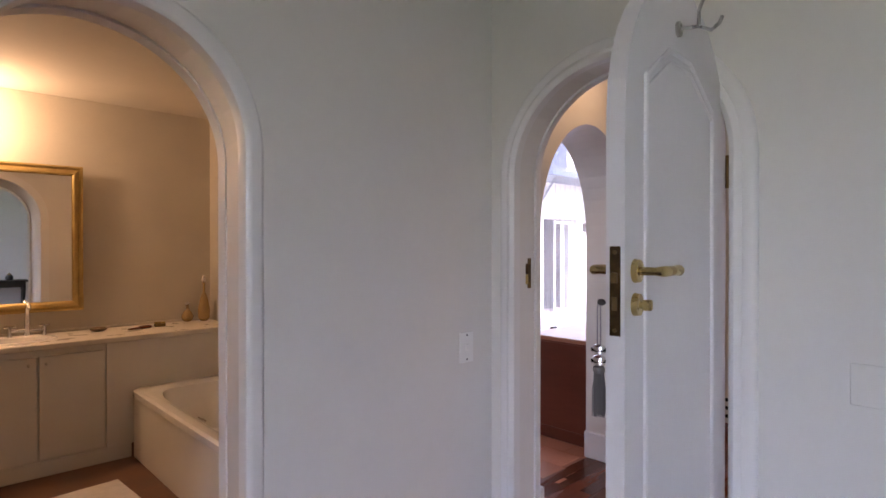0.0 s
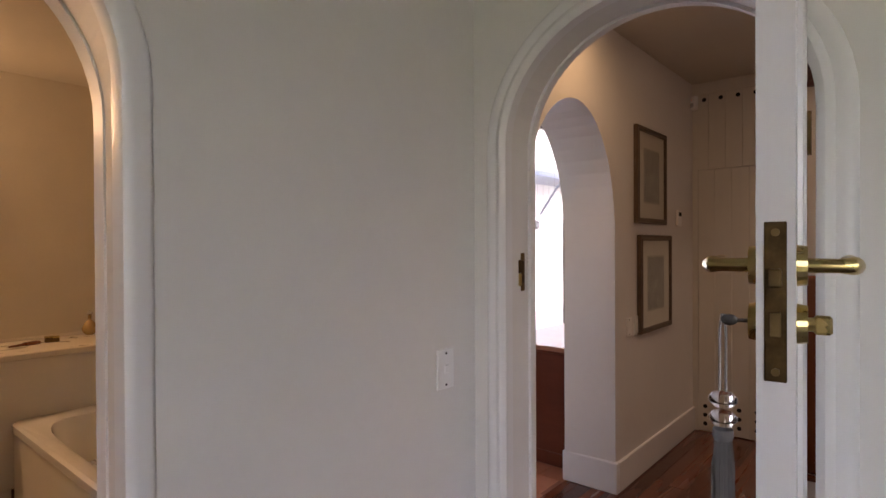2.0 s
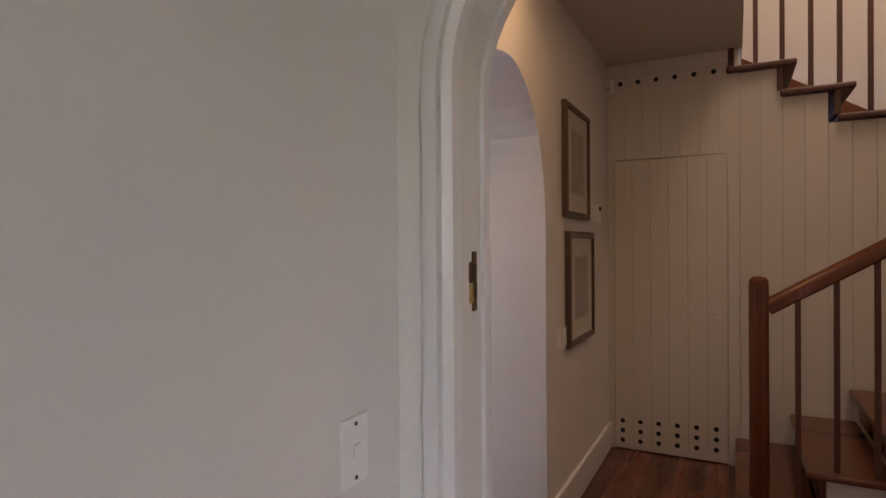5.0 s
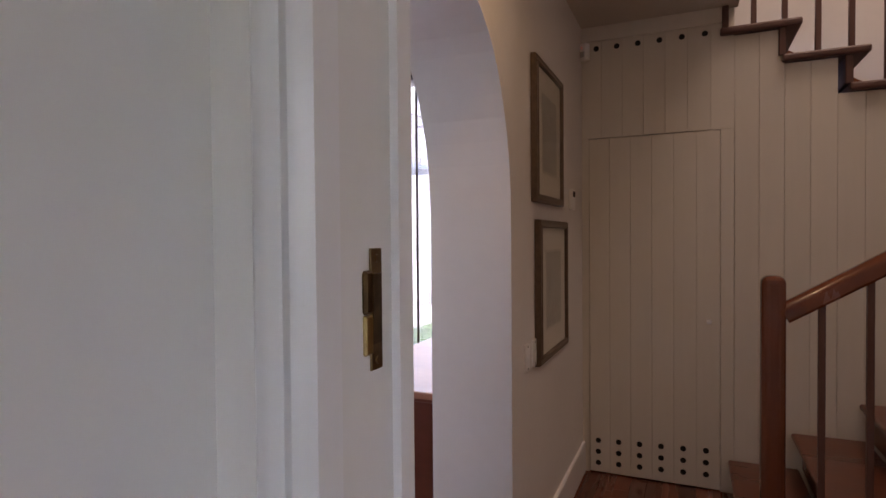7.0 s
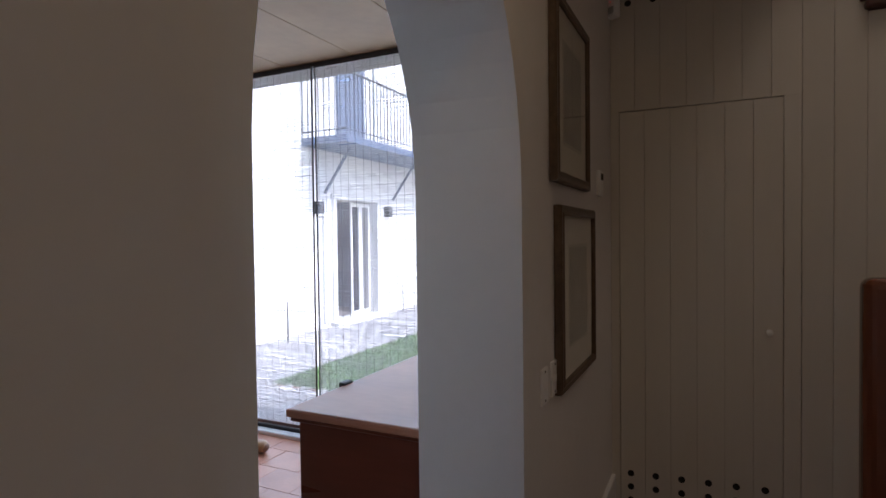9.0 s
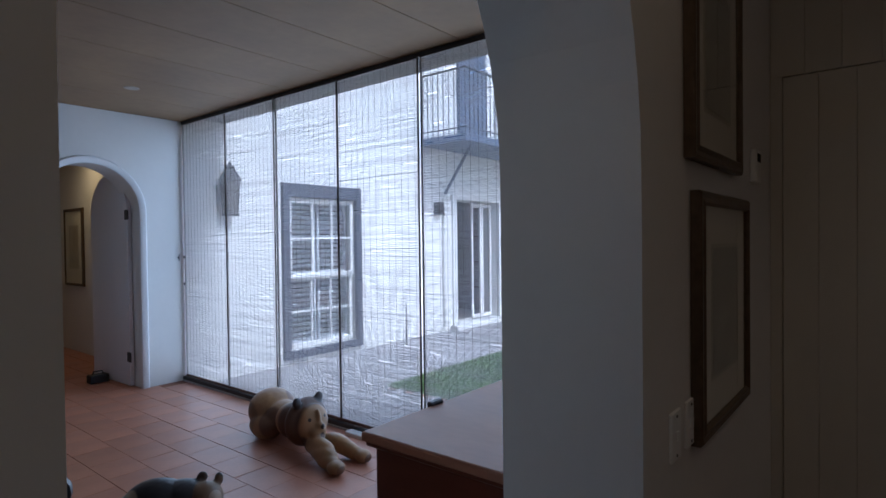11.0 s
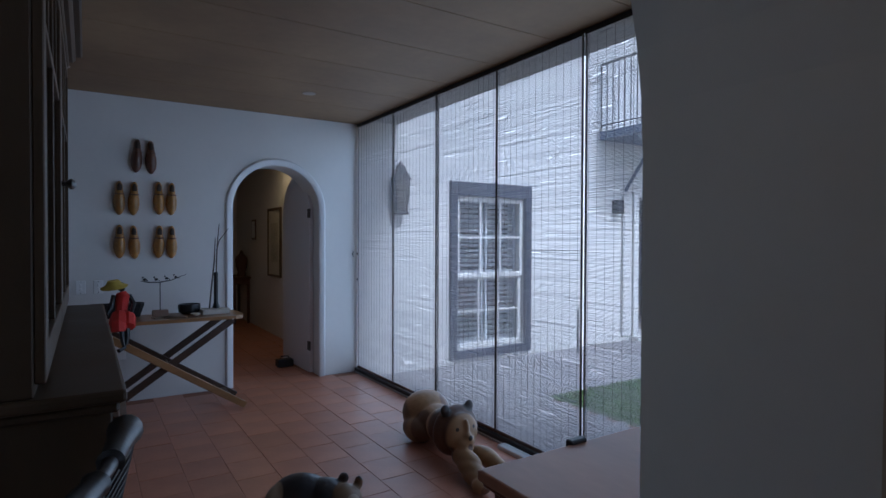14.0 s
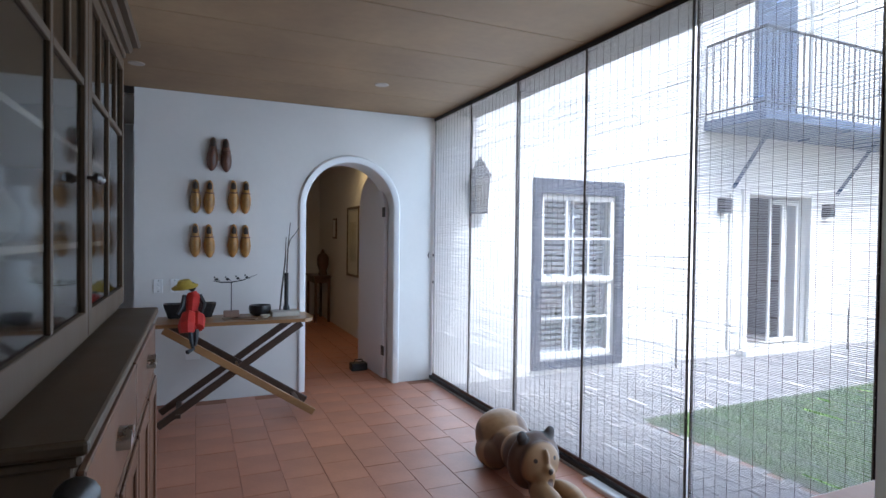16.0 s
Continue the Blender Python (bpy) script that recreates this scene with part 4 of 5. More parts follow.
for x in (0.05, 1.05):
    for y in (0.05, 0.38):
        part("leg", tube([(x, y, 0.80), (x, y, 0.66), (x * 0.97 + 0.02, y * 0.95, 0.40), (x, y, 0.0)], [0.035, 0.03, 0.018, 0.022], 10), BLACKWOOD, ct, smooth=True)
for x in (0.45, 0.85):
    t = thing("lidded_jar", "small dark lidded jar on the console table", "jar", pose(0.15 + x, -2.36, 0.905), group="jars on the console table")
    part("jar_body", lathe([(0.04, 0.0), (0.06, 0.03), (0.055, 0.08), (0.03, 0.10)], 16), BLACKWOOD, t, smooth=True)
    part("lid", lathe([(0.032, 0.10), (0.03, 0.115), (0.01, 0.13), (0.008, 0.14)], 16), OLDBRASS, t, smooth=True)

# strike plate in the jamb
t = thing("strike_plate", "worn brass strike plate let into the white jamb", "strike plate", pose(2.3610, 2.0195, 1.410))
part("plate", box((-0.011, -0.002, -0.068), (0.013, 0.004, 0.068), 0.001), OLDBRASS, t)
part("lip", box((-0.025, -0.004, -0.049), (-0.009, 0.004, -0.005), 0.002), BRASS, t, "bright brass lower lip")
part("latch_lip", box((-0.026, -0.005, -0.004), (-0.010, 0.003, 0.044), 0.003), DARKBRASS, t, "dark worn upper lip")
# raised sheet for the keep hole, the hole's shade put into its colour
part("keep_hole", box((-0.008, -0.0035, -0.038), (0.0095, -0.0015, 0.040)), mat("worn_shaded_brass", (0.16, 0.105, 0.055), 0.45, metal=0.8, vary=0.3, scale=40, bump=0.0), t, "worn keep hole, its shade painted on a flat sheet")
for z in (-0.057, 0.057):
    part("screw", rod((0.001, -0.002, z), (0.001, -0.0038, z), 0.0045, n=10), OLDBRASS, t)

# tassel on the key
t = thing("key_tassel", "grey silk tassel with clear crystal beads hanging from the key", "tassel", pose(1.482, 1.143, 0.02))
grey_cord = mat("grey_cord", (0.42, 0.41, 0.43), 0.7)
for u in (-0.004, 0.004):
    part("cord", tube([(0, u * 0.3, 1.392), (0, u, 1.37), (0, u, 1.285)], 0.0018, 6), grey_cord, t)
crystal = glassy("crystal", (0.95, 0.96, 0.97))
for z in (1.285, 1.259):
    part("bead", lathe([(0.005, z), (0.013, z - 0.002), (0.0185, z - 0.009), (0.0185, z - 0.014), (0.012, z - 0.021), (0.005, z - 0.023)], 16), crystal, t, "clear crystal bead", True)
SILK = mat("grey_silk", (0.20, 0.19, 0.20), 0.55, vary=0.2, scale=60, fine=300, bump=0.0, stretch=(1, 1, 0.05))
part("collar", lathe([(0.006, 1.237), (0.013, 1.233), (0.014, 1.224), (0.011, 1.217)], 16), SILK, t, smooth=True)
bm = bmesh.new()
rr_ = random.Random(8)
for k in range(110):
    a = 2 * math.pi * k / 110
    r0, r1 = 0.006 + 0.005 * rr_.random(), 0.006 + 0.009 * rr_.random()
    e = 1.116 + 0.010 * rr_.random()
    tube([(r0 * math.cos(a), r0 * math.sin(a), 1.222), (r1 * math.cos(a + 0.05), r1 * math.sin(a + 0.05), 1.18), (r1 * math.cos(a + 0.1), r1 * math.sin(a + 0.1), e)], 0.0009, 4, bm=bm)
o = part("fringe", bm, SILK, t, "grey silk threads")
tagged(o, kind="stuff")

# ---- bathroom ----
structure("wall_bath_east", box((2.27, 2.6, 0), (2.33, 5.65, 2.72)), BATHWALL, "cream plaster bathroom wall")
v = thing("vanity_unit", "cream painted vanity cupboard with plain doors", "cabinet")
part("carcass", box((-0.6, 4.97, 0.10), (2.26, 5.49, 0.845)), VANITY, v)
part("plinth", box((-0.6, 4.955, 0.0), (1.49, 5.49, 0.10), 0.003), VANITY, v)
for a, b in ((-0.27, 0.125), (0.13, 0.528), (0.533, 0.93), (0.936, 1.325)):
    d_ = part("cupboard_door", box((a + 0.003, 4.95, 0.115), (b - 0.003, 4.968, 0.80), 0.003), VANITY, v)
    part("knob", ball(((b - 0.045) if a in (-0.27, 0.533) else (a + 0.045), 4.942, 0.75), 0.011), VANITY, d_, smooth=True)
part("end_panel", box((1.33, 4.952, 0.10), (2.26, 4.968, 0.845), 0.003), VANITY, v)
wt = thing("bathroom_counter", "long cream stone counter over the vanity unit", "counter")
part("slab", box((-0.6, 4.92, 0.845), (2.26, 5.495, 0.885), 0.008, seg=2), STONE, wt)
part("upstand", box((-0.6, 5.483, 0.887), (2.26, 5.4975, 0.905), 0.003), STONE, wt)
bs = thing("washbasin", "white oval inset washbasin", "basin", pose(0.82, 5.20, 0.886))
part("bowl", lathe([(0.0001, 0.006), (0.12, 0.004), (0.19, 0.006), (0.205, 0.012), (0.215, 0.008), (0.22, 0.0)], 32, m=Matrix.Diagonal((1.2, 0.85, 1, 1))), ENAMEL, bs, smooth=True)
tp = thing("mixer_tap", "chrome basin mixer with a swan neck and cross handles", "tap", pose(0.93, 5.37, 0.886))
part("bridge", tube([(-0.10, 0, 0.045), (0.10, 0, 0.045)], 0.012, 10), CHROME, tp, smooth=True)
part("spout", tube([(0, 0, 0), (0, 0, 0.16), (0, -0.012, 0.215), (0, -0.04, 0.24), (0, -0.075, 0.235), (0, -0.095, 0.205)], [0.02, 0.014, 0.012, 0.012, 0.011, 0.013], 12), CHROME, tp, smooth=True)
for x in (-0.10, 0.10):
    hd = part("handle", rod((x, 0, 0), (x, 0, 0.07), 0.016, 0.012, n=12), CHROME, tp, smooth=True)
    part("cross_bar", tube([(x - 0.035, -0.01, 0.078), (x + 0.035, 0.01, 0.078)], 0.007, 8), CHROME, hd, smooth=True)
    part("cross_bar", tube([(x - 0.01, 0.035, 0.078), (x + 0.01, -0.035, 0.078)], 0.007, 8), CHROME, hd, smooth=True)

mr = thing("wall_mirror", "wall mirror in a broad gilt frame", "mirror", pose(0.035, 5.497, 0, 0, 0, -2.4))
part("mirror_glass", box((0.05, -0.016, 1.12), (1.18, -0.010, 2.06), 0.002), MIRROR, mr)
prof = [(0, 0), (0, -0.03), (0.012, -0.042), (0.03, -0.036), (0.045, -0.02), (0.06, -0.026), (0.072, -0.02), (0.072, 0)]
bm = bmesh.new()
for (xa, za), (xb, zb), o_ in (((1.18, 1.12), (1.18, 2.06), (1, 0)), ((1.18, 2.06), (0.05, 2.06), (0, 1)), ((0.05, 2.06), (0.05, 1.12), (-1, 0)), ((0.05, 1.12), (1.18, 1.12), (0, -1))):
    ext = Vector((xb - xa, 0, zb - za)).normalized()
    rings = []
    for p, s in ((Vector((xa, 0, za)), -1), (Vector((xb, 0, zb)), 1)):
        rings.append([bm.verts.new(p + Vector((o_[0] * a, b, o_[1] * a)) + ext * (s * a)) for a, b in prof])
    for k in range(len(prof)):
        j = (k + 1) % len(prof)
        bm.faces.new((rings[0][k], rings[0][j], rings[1][j], rings[1][k]))
part("gilt_frame", bm, GILT, mr, "moulded gilt frame")

wl = thing("mirror_light", "small wall light with a warm shade above the mirror", "lamp", pose(0.55, 5.5, 2.36))
part("arm", tube([(0, 0, 0), (0, -0.06, 0.0), (0, -0.10, 0.03)], 0.008), BRASS, wl)
part("shade", lathe([(0.07, 0.02), (0.045, 0.13)], 20, m=pose(0, -0.10, 0)), glow("warm_shade", (1.0, 0.72, 0.42), 1.2), wl)

bt = thing("bathtub", "white built-in bathtub with a boxed front panel", "bathtub")
part("front_panel", box((1.50, 3.0, 0.0), (1.53, 4.94, 0.465), 0.003), VANITY, bt)
bm = bmesh.new()
n = 96
loops = []
for sx, sy, z, e in ((0.39, 0.97, 0.45, 26), (0.39, 0.97, 0.49, 26), (0.375, 0.955, 0.502, 22), (0.33, 0.88, 0.502, 7), (0.30, 0.84, 0.49, 4), (0.25, 0.74, 0.16, 3), (0.20, 0.66, 0.12, 3)):
    ring = []
    for k in range(n):
        a = 2 * math.pi * k / n
        c_, s_ = math.cos(a), math.sin(a)
        ring.append(bm.verts.new((1.87 + sx * math.copysign(abs(c_) ** (2 / e), c_), 3.97 + sy * math.copysign(abs(s_) ** (2 / e), s_), z)))
    loops.append(ring)
for a, b in zip(loops, loops[1:]):
    for k in range(n):
        bm.faces.new((a[k], a[(k + 1) % n], b[(k + 1) % n], b[k]))
bm.faces.new(loops[-1])
part("tub", bm, ENAMEL, bt, "white enamelled tub", True)
part("overflow", tube([(1.585, 4.00, 0.452), (1.60, 3.955, 0.475), (1.63, 3.94, 0.455), (1.64, 3.98, 0.425)], 0.012, 8), CHROME, bt, "chrome overflow ring", True)

bmx = thing("bath_mat", "white cotton bath mat on the bathroom floor", "rug", pose(0.95, 4.25, 0.0, 0, 0, 4))
bm = bmesh.new()
bmesh.ops.create_grid(bm, x_segments=24, y_segments=18, size=1.0, matrix=Matrix.Diagonal((0.38, 0.30, 1, 1)))
for q_ in bm.verts:
    q_.co.z = 0.012 + 0.006 * noise.noise(q_.co * 9)
    if abs(q_.co.x) > 0.37 or abs(q_.co.y) > 0.29:
        q_.co.z = 0.001
part("pile", bm, mat("white_towelling", (0.72, 0.68, 0.63), 0.95, vary=0.06, scale=20, fine=200, bump=0.5), bmx, smooth=True)

for x, y, kind_ in ((1.36, 5.32, "soap"), (1.62, 5.22, "comb"), (1.78, 5.27, "box"), (2.17, 5.38, "bottle"), (2.05, 5.43, "bottle")):
    if kind_ == "soap":
        t = thing("soap_dish", "small brown soap dish on the vanity top", "dish", pose(x, y, 0.886))
        part("dish", lathe([(0.03, 0.0), (0.055, 0.012), (0.06, 0.026), (0.054, 0.026), (0.03, 0.01)], 20), mat("brown_glaze", (0.20, 0.12, 0.06), 0.3), t, smooth=True)
    elif kind_ == "comb":
        t = thing("hair_brush", "dark wooden hair brush lying on the vanity top", "brush", pose(x, y, 0.886, 0, 0, 20))
        part("handle", tube([(-0.09, 0, 0.009), (-0.02, 0, 0.01), (0.0, 0, 0.01)], [0.006, 0.008, 0.009]), RAILWOOD, t, smooth=True)
        part("head", box((0.0, -0.022, 0.0), (0.09, 0.022, 0.022), 0.008, seg=2), RAILWOOD, t)
    elif kind_ == "box":
        t = thing("trinket_box", "small brass trinket box on the vanity top", "box", pose(x, y, 0.886, 0, 0, -12))
        part("case", box((-0.04, -0.03, 0), (0.04, 0.03, 0.025), 0.004), OLDBRASS, t)
        part("lid", box((-0.042, -0.032, 0.026), (0.042, 0.032, 0.036), 0.004), BRASS, t)
    else:
        h = 0.40 if x > 2.1 else 0.17
        t = thing("perfume_bottle", "amber glass bottle with a silver stopper on the vanity top", "bottle", pose(x, y, 0.886), group="bottles on the vanity top")
        part("flask", lathe([(0.025, 0), (0.045, 0.02), (0.05, h * 0.25), (0.03, h * 0.5), (0.011, h * 0.62), (0.011, h * 0.8), (0.016, h * 0.82)], 18), mat("amber_glass", (0.42, 0.28, 0.12), 0.12), t, smooth=True)
        part("stopper", lathe([(0.01, h * 0.82), (0.022, h * 0.88), (0.012, h * 0.95), (0.003, h)], 14), NICKEL, t, smooth=True)

# ---- hall: prints and devices ----


def framed_print(name, m, w, h, label, art):
    """Lies in x, z; faces -y."""
    f = thing(name, label, "picture", m, group="framed prints in the hall")
    FR = mat("dark_brown_gilt_frame", (0.12, 0.075, 0.045), 0.4, vary=0.2, scale=30)
    prof_ = [(0, 0), (0, -0.022), (0.006, -0.028), (0.018, -0.026), (0.03, -0.03), (0.036, -0.024), (0.036, 0)]
    bm_ = bmesh.new()
    c = [(0, 0), (w, 0), (w, h), (0, h)]
    outs = ((0, 1), (-1, 0), (0, -1), (1, 0))
    for k in range(4):
        (xa, za), (xb, zb) = c[k], c[(k + 1) % 4]
        ext_ = Vector((xb - xa, 0, zb - za)).normalized()
        rings_ = []
        for p, s in ((Vector((xa, 0, za)), 1), (Vector((xb, 0, zb)), -1)):
            rings_.append([bm_.verts.new(p + Vector((outs[k][0] * a, b, outs[k][1] * a)) + ext_ * (s * a)) for a, b in prof_])
        for i in range(len(prof_)):
            j = (i + 1) % len(prof_)
            bm_.faces.new((rings_[0][i], rings_[0][j], rings_[1][j], rings_[1][i]))
    part("picture_frame", bm_, FR, f, "dark brown moulded frame")
    part("mount", box((0.03, -0.014, 0.03), (w - 0.03, -0.004, h - 0.03)), mat("cream_mount_card", (0.66, 0.62, 0.55), 0.85, vary=0.03), f, "cream mount card")
    mx, mz = w * 0.25, h * 0.23
    part("print_border", box((mx - 0.012, -0.0155, mz - 0.012), (w - mx + 0.012, -0.0135, h - mz + 0.012)), mat("pale_print_border", (0.46, 0.42, 0.35), 0.8, vary=0.06), f)
    part("print", box((mx, -0.0172, mz), (w - mx, -0.0152, h - mz)), art, f, "faded grey landscape print")
    part("glass", box((0.03, -0.021, 0.03), (w - 0.03, -0.0195, h - 0.03)), GLASS, f).visible_shadow = False
    return f


ART = mat("faded_grey_print", (0.36, 0.35, 0.31), 0.8, vary=0.3, scale=9, fine=40, second=(0.17, 0.17, 0.155), bump=0.0)
framed_print("framed_print", pose(4.172, 2.323, 1.642), 0.55, 0.635, "dark-framed grey print hung above another print", ART)
framed_print("framed_print", pose(4.225, 2.323, 0.918), 0.60, 0.648, "dark-framed grey print hung below another print", ART)
t = thing("alarm_sensor", "white alarm sensor box in the corner under the ceiling", "sensor", pose(5.39, 2.29, 2.63, 0, 0, -30))
part("housing", box((-0.045, -0.03, -0.055), (0.0, 0.03, 0.055), 0.012, seg=2), PLASTIC, t)
part("lens", box((-0.0475, -0.02, -0.035), (-0.044, 0.02, 0.0), 0.002), mat("milky_lens", (0.55, 0.55, 0.56), 0.3), t)
part("indicator", ball((-0.045, 0.0, 0.025), 0.0025, sub=1), glow("red_indicator", (1.0, 0.08, 0.05), 0.12), t, "small red indicator")
t = thing("alarm_keypad", "small white keypad with a dark window in the hall corner", "keypad", pose(5.03, 2.325, 1.70))
part("case", box((-0.04, -0.022, -0.06), (0.04, 0, 0.06), 0.005), PLASTIC, t)
part("window", box((-0.028, -0.0235, 0.015), (0.028, -0.0215, 0.045)), SHADEBLACK, t)

# ---- garden room: board table and what stands on it ----
IRON = mat("old_oak_board", (0.40, 0.205, 0.085), 0.34, vary=0.2, scale=5, fine=60, stretch=(0.15, 1, 1))
IRONDARK = mat("dark_old_oak_leg", (0.085, 0.045, 0.028), 0.45, vary=0.2, scale=6, fine=60)
ib = thing("ironing_board_table", "old wooden folding ironing board on crossed legs, used as a table", "table")
out = [(3.06, 6.99), (4.16, 6.99), (4.22, 7.03), (4.245, 7.12), (4.245, 7.32), (4.22, 7.41), (4.16, 7.45), (3.06, 7.45)]
bm = prism(out, 0.028, pose(0, 0, 0.778))
part("board", bm, IRON, ib, "worn brown wooden board")


def plank(p0, p1, w, t, material, name):
    p0, p1 = Vector(p0), Vector(p1)
    d_ = p1 - p0
    m_ = Matrix.Translation(p0) @ d_.to_track_quat("X", "Z").to_matrix().to_4x4()
    part(name, box((0, -t / 2, -w / 2), (d_.length, t / 2, w / 2), 0.004, m=m_), material, ib)


for y in (7.05, 7.42):
    plank((3.08, y, 0.03), (4.14, y, 0.765), 0.055, 0.03, IRONDARK, "leg")
for y in (7.005, 7.38):
    plank((3.12, y, 0.765), (4.235, y, 0.03), 0.055, 0.03, IRON if y < 7.2 else IRONDARK, "leg")
part("stretcher", box((4.10, 7.06, 0.085), (4.14, 7.38, 0.115), 0.004), IRONDARK, ib)
part("stretcher", box((3.20, 7.02, 0.085), (3.24, 7.42, 0.115), 0.004), IRONDARK, ib)
part("pivot", rod((3.655, 7.0, 0.41), (3.655, 7.44, 0.41), 0.012, n=10), OLDBRASS, ib)

top = 0.8065
t = thing("wooden_trough", "long black carved wooden trough on the board table", "trough", pose(3.30, 7.36, top))
bm = bmesh.new()
rings = []
for sx, sy, z in ((0.16, 0.05, 0.0), (0.19, 0.065, 0.09), (0.195, 0.07, 0.115), (0.175, 0.052, 0.115), (0.15, 0.04, 0.03)):
    rings.append([bm.verts.new((a * sx, b * sy, z)) for a, b in ((-1, -0.7), (-0.85, -1), (0.85, -1), (1, -0.7), (1, 0.7), (0.85, 1), (-0.85, 1), (-1, 0.7))])
for a, b in zip(rings, rings[1:]):
    for k in range(8):
        bm.faces.new((a[k], a[(k + 1) % 8], b[(k + 1) % 8], b[k]))
bm.faces.new(rings[-1])
bm.faces.new(rings[0][::-1])
part("trough_body", bm, mat("black_carved_wood", (0.028, 0.024, 0.024), 0.55, vary=0.3, scale=20, fine=120, bump=0.5), t)
t = thing("wooden_bowl", "round black wooden bowl on the board table", "bowl", pose(3.84, 7.33, top))
part("bowl_body", lathe([(0.06, 0.0), (0.085, 0.02), (0.092, 0.06), (0.088, 0.085), (0.08, 0.085), (0.06, 0.03)], 24), BLACKWOOD, t, smooth=True)
t = thing("tall_vase", "slim black vase with bare twigs on the board table", "vase", pose(4.05, 7.28, top + 0.042))
part("vase_body", lathe([(0.028, 0.0), (0.028, 0.02), (0.018, 0.05), (0.018, 0.31), (0.02, 0.315), (0.014, 0.315), (0.012, 0.25)], 20), BLACKWOOD, t, smooth=True)
TWIG = mat("grey_twig", (0.13, 0.105, 0.09), 0.8, vary=0.2, scale=30)
part("twig", tube([(0, 0, 0.2), (0.005, 0, 0.40), (0.012, 0, 0.55), (0.03, 0.01, 0.745)], [0.006, 0.006, 0.005, 0.003], 6), TWIG, t)
part("twig", tube([(0.004, 0, 0.50), (0.03, 0, 0.60), (0.075, -0.01, 0.66), (0.10, -0.01, 0.70)], [0.004, 0.004, 0.003, 0.002], 6), TWIG, t)
part("twig", tube([(-0.055, 0.01, -0.035), (-0.04, 0, 0.15), (-0.012, 0, 0.42), (-0.005, 0, 0.62)], [0.007, 0.007, 0.006, 0.003], 6), TWIG, t)
for x, y, w_, d_, h_, ang, c_, lab in ((4.03, 7.25, 0.115, 0.085, 0.042, 4, (0.55, 0.50, 0.44), "thick pale book lying on the board table"), (3.70, 7.12, 0.06, 0.10, 0.008, 70, (0.25, 0.15, 0.09), "thin brown leaflet lying on the board table"), (3.62, 7.14, 0.08, 0.05, 0.008, 10, (0.32, 0.22, 0.15), "thin brown card lying on the board table")):
    t = thing("book", lab, "book", pose(x, y, top, 0, 0, ang))
    cm = mat("book_cover", c_, 0.6)
    part("cover", box((-w_, -d_, h_ - min(0.004, h_ / 2)), (w_, d_, h_), 0.001), cm, t)
    if h_ > 0.02:
        part("pages", box((-w_ + 0.004, -d_ + 0.003, 0.004), (w_ - 0.004, d_ - 0.004, h_ - 0.004)), mat("paper_edge", (0.66, 0.62, 0.55), 0.9), t)
        part("back_cover", box((-w_, -d_, 0.0), (w_, d_, 0.004), 0.001), cm, t)
    else:
        part("back_cover", box((-w_, -d_, 0.0), (w_, d_, h_ - min(0.004, h_ / 2))), cm, t)
t = thing("shell_dish", "small pale shell dish on the board table", "dish", pose(3.86, 7.13, top))
part("dish", lathe([(0.012, 0.0), (0.03, 0.008), (0.04, 0.026), (0.035, 0.026), (0.015, 0.008)], 16), STONE, t, smooth=True)
t = thing("bird_sculpture", "small wire birds perched on a curved branch over a wooden block", "sculpture", pose(3.61, 7.30, top))
part("block", box((-0.06, -0.035, 0.0), (0.06, 0.035, 0.05), 0.004), mat("pinkish_wood_block", (0.33, 0.21, 0.155), 0.6), t, "pinkish wooden block")
part("stem", rod((0, 0, 0.05), (0, 0, 0.285), 0.004, n=6), STEEL, t)
part("branch", tube([(-0.14, 0, 0.298), (-0.08, 0, 0.285), (0.0, 0, 0.284), (0.09, 0, 0.30), (0.20, 0, 0.345)], [0.003, 0.005, 0.005, 0.004, 0.002], 6), STEEL, t)
for k, x in enumerate((-0.115, -0.03, 0.05, 0.12)):
    bm = ball((x, 0, 0.31 + 0.12 * max(0, x)), (0.018 - 0.002 * k, 0.009, 0.012), sub=1)
    ball((x - 0.014, 0, 0.327 + 0.12 * max(0, x)), 0.008, bm=bm, sub=1)
    rod((x + 0.012, 0, 0.306 + 0.12 * max(0, x)), (x + 0.03, 0, 0.295 + 0.12 * max(0, x)), 0.004, 0.001, 6, bm=bm)
    part("bird", bm, STEEL, t, smooth=True)

# seated figure, one plain mesh
bm = bmesh.new()


def paint(bm_, idx, before):
    for f in list(bm_.faces)[before:]:
        f.material_index = idx


def limb(pts, r, idx):
    k = len(bm.faces)
    tube(pts, r, 8, bm=bm)
    bm.faces.ensure_lookup_table()
    paint(bm, idx, k)


limb([(0, 0, 0.02), (0.0, 0.0, 0.10), (0.01, 0.0, 0.20), (0.0, 0, 0.235)], [0.05, 0.042, 0.055, 0.03], 1)
limb([(-0.01, -0.02, 0.045), (-0.02, -0.10, 0.05), (-0.03, -0.16, 0.0), (-0.03, -0.17, -0.05)], [0.05, 0.06, 0.065, 0.055], 1)
limb([(0.03, -0.02, 0.045), (0.04, -0.10, 0.04), (0.035, -0.16, -0.02)], [0.05, 0.055, 0.05], 1)
limb([(-0.01, -0.165, -0.03), (0.0, -0.18, -0.12), (0.01, -0.19, -0.17), (-0.03, -0.23, -0.185)], [0.02, 0.016, 0.014, 0.016], 0)
limb([(0.03, -0.165, -0.03), (0.03, -0.18, -0.10), (0.02, -0.19, -0.15)], [0.02, 0.016, 0.012], 0)
limb([(0.05, 0, 0.21), (0.085, -0.01, 0.14), (0.06, -0.07, 0.06)], [0.02, 0.018, 0.013], 0)
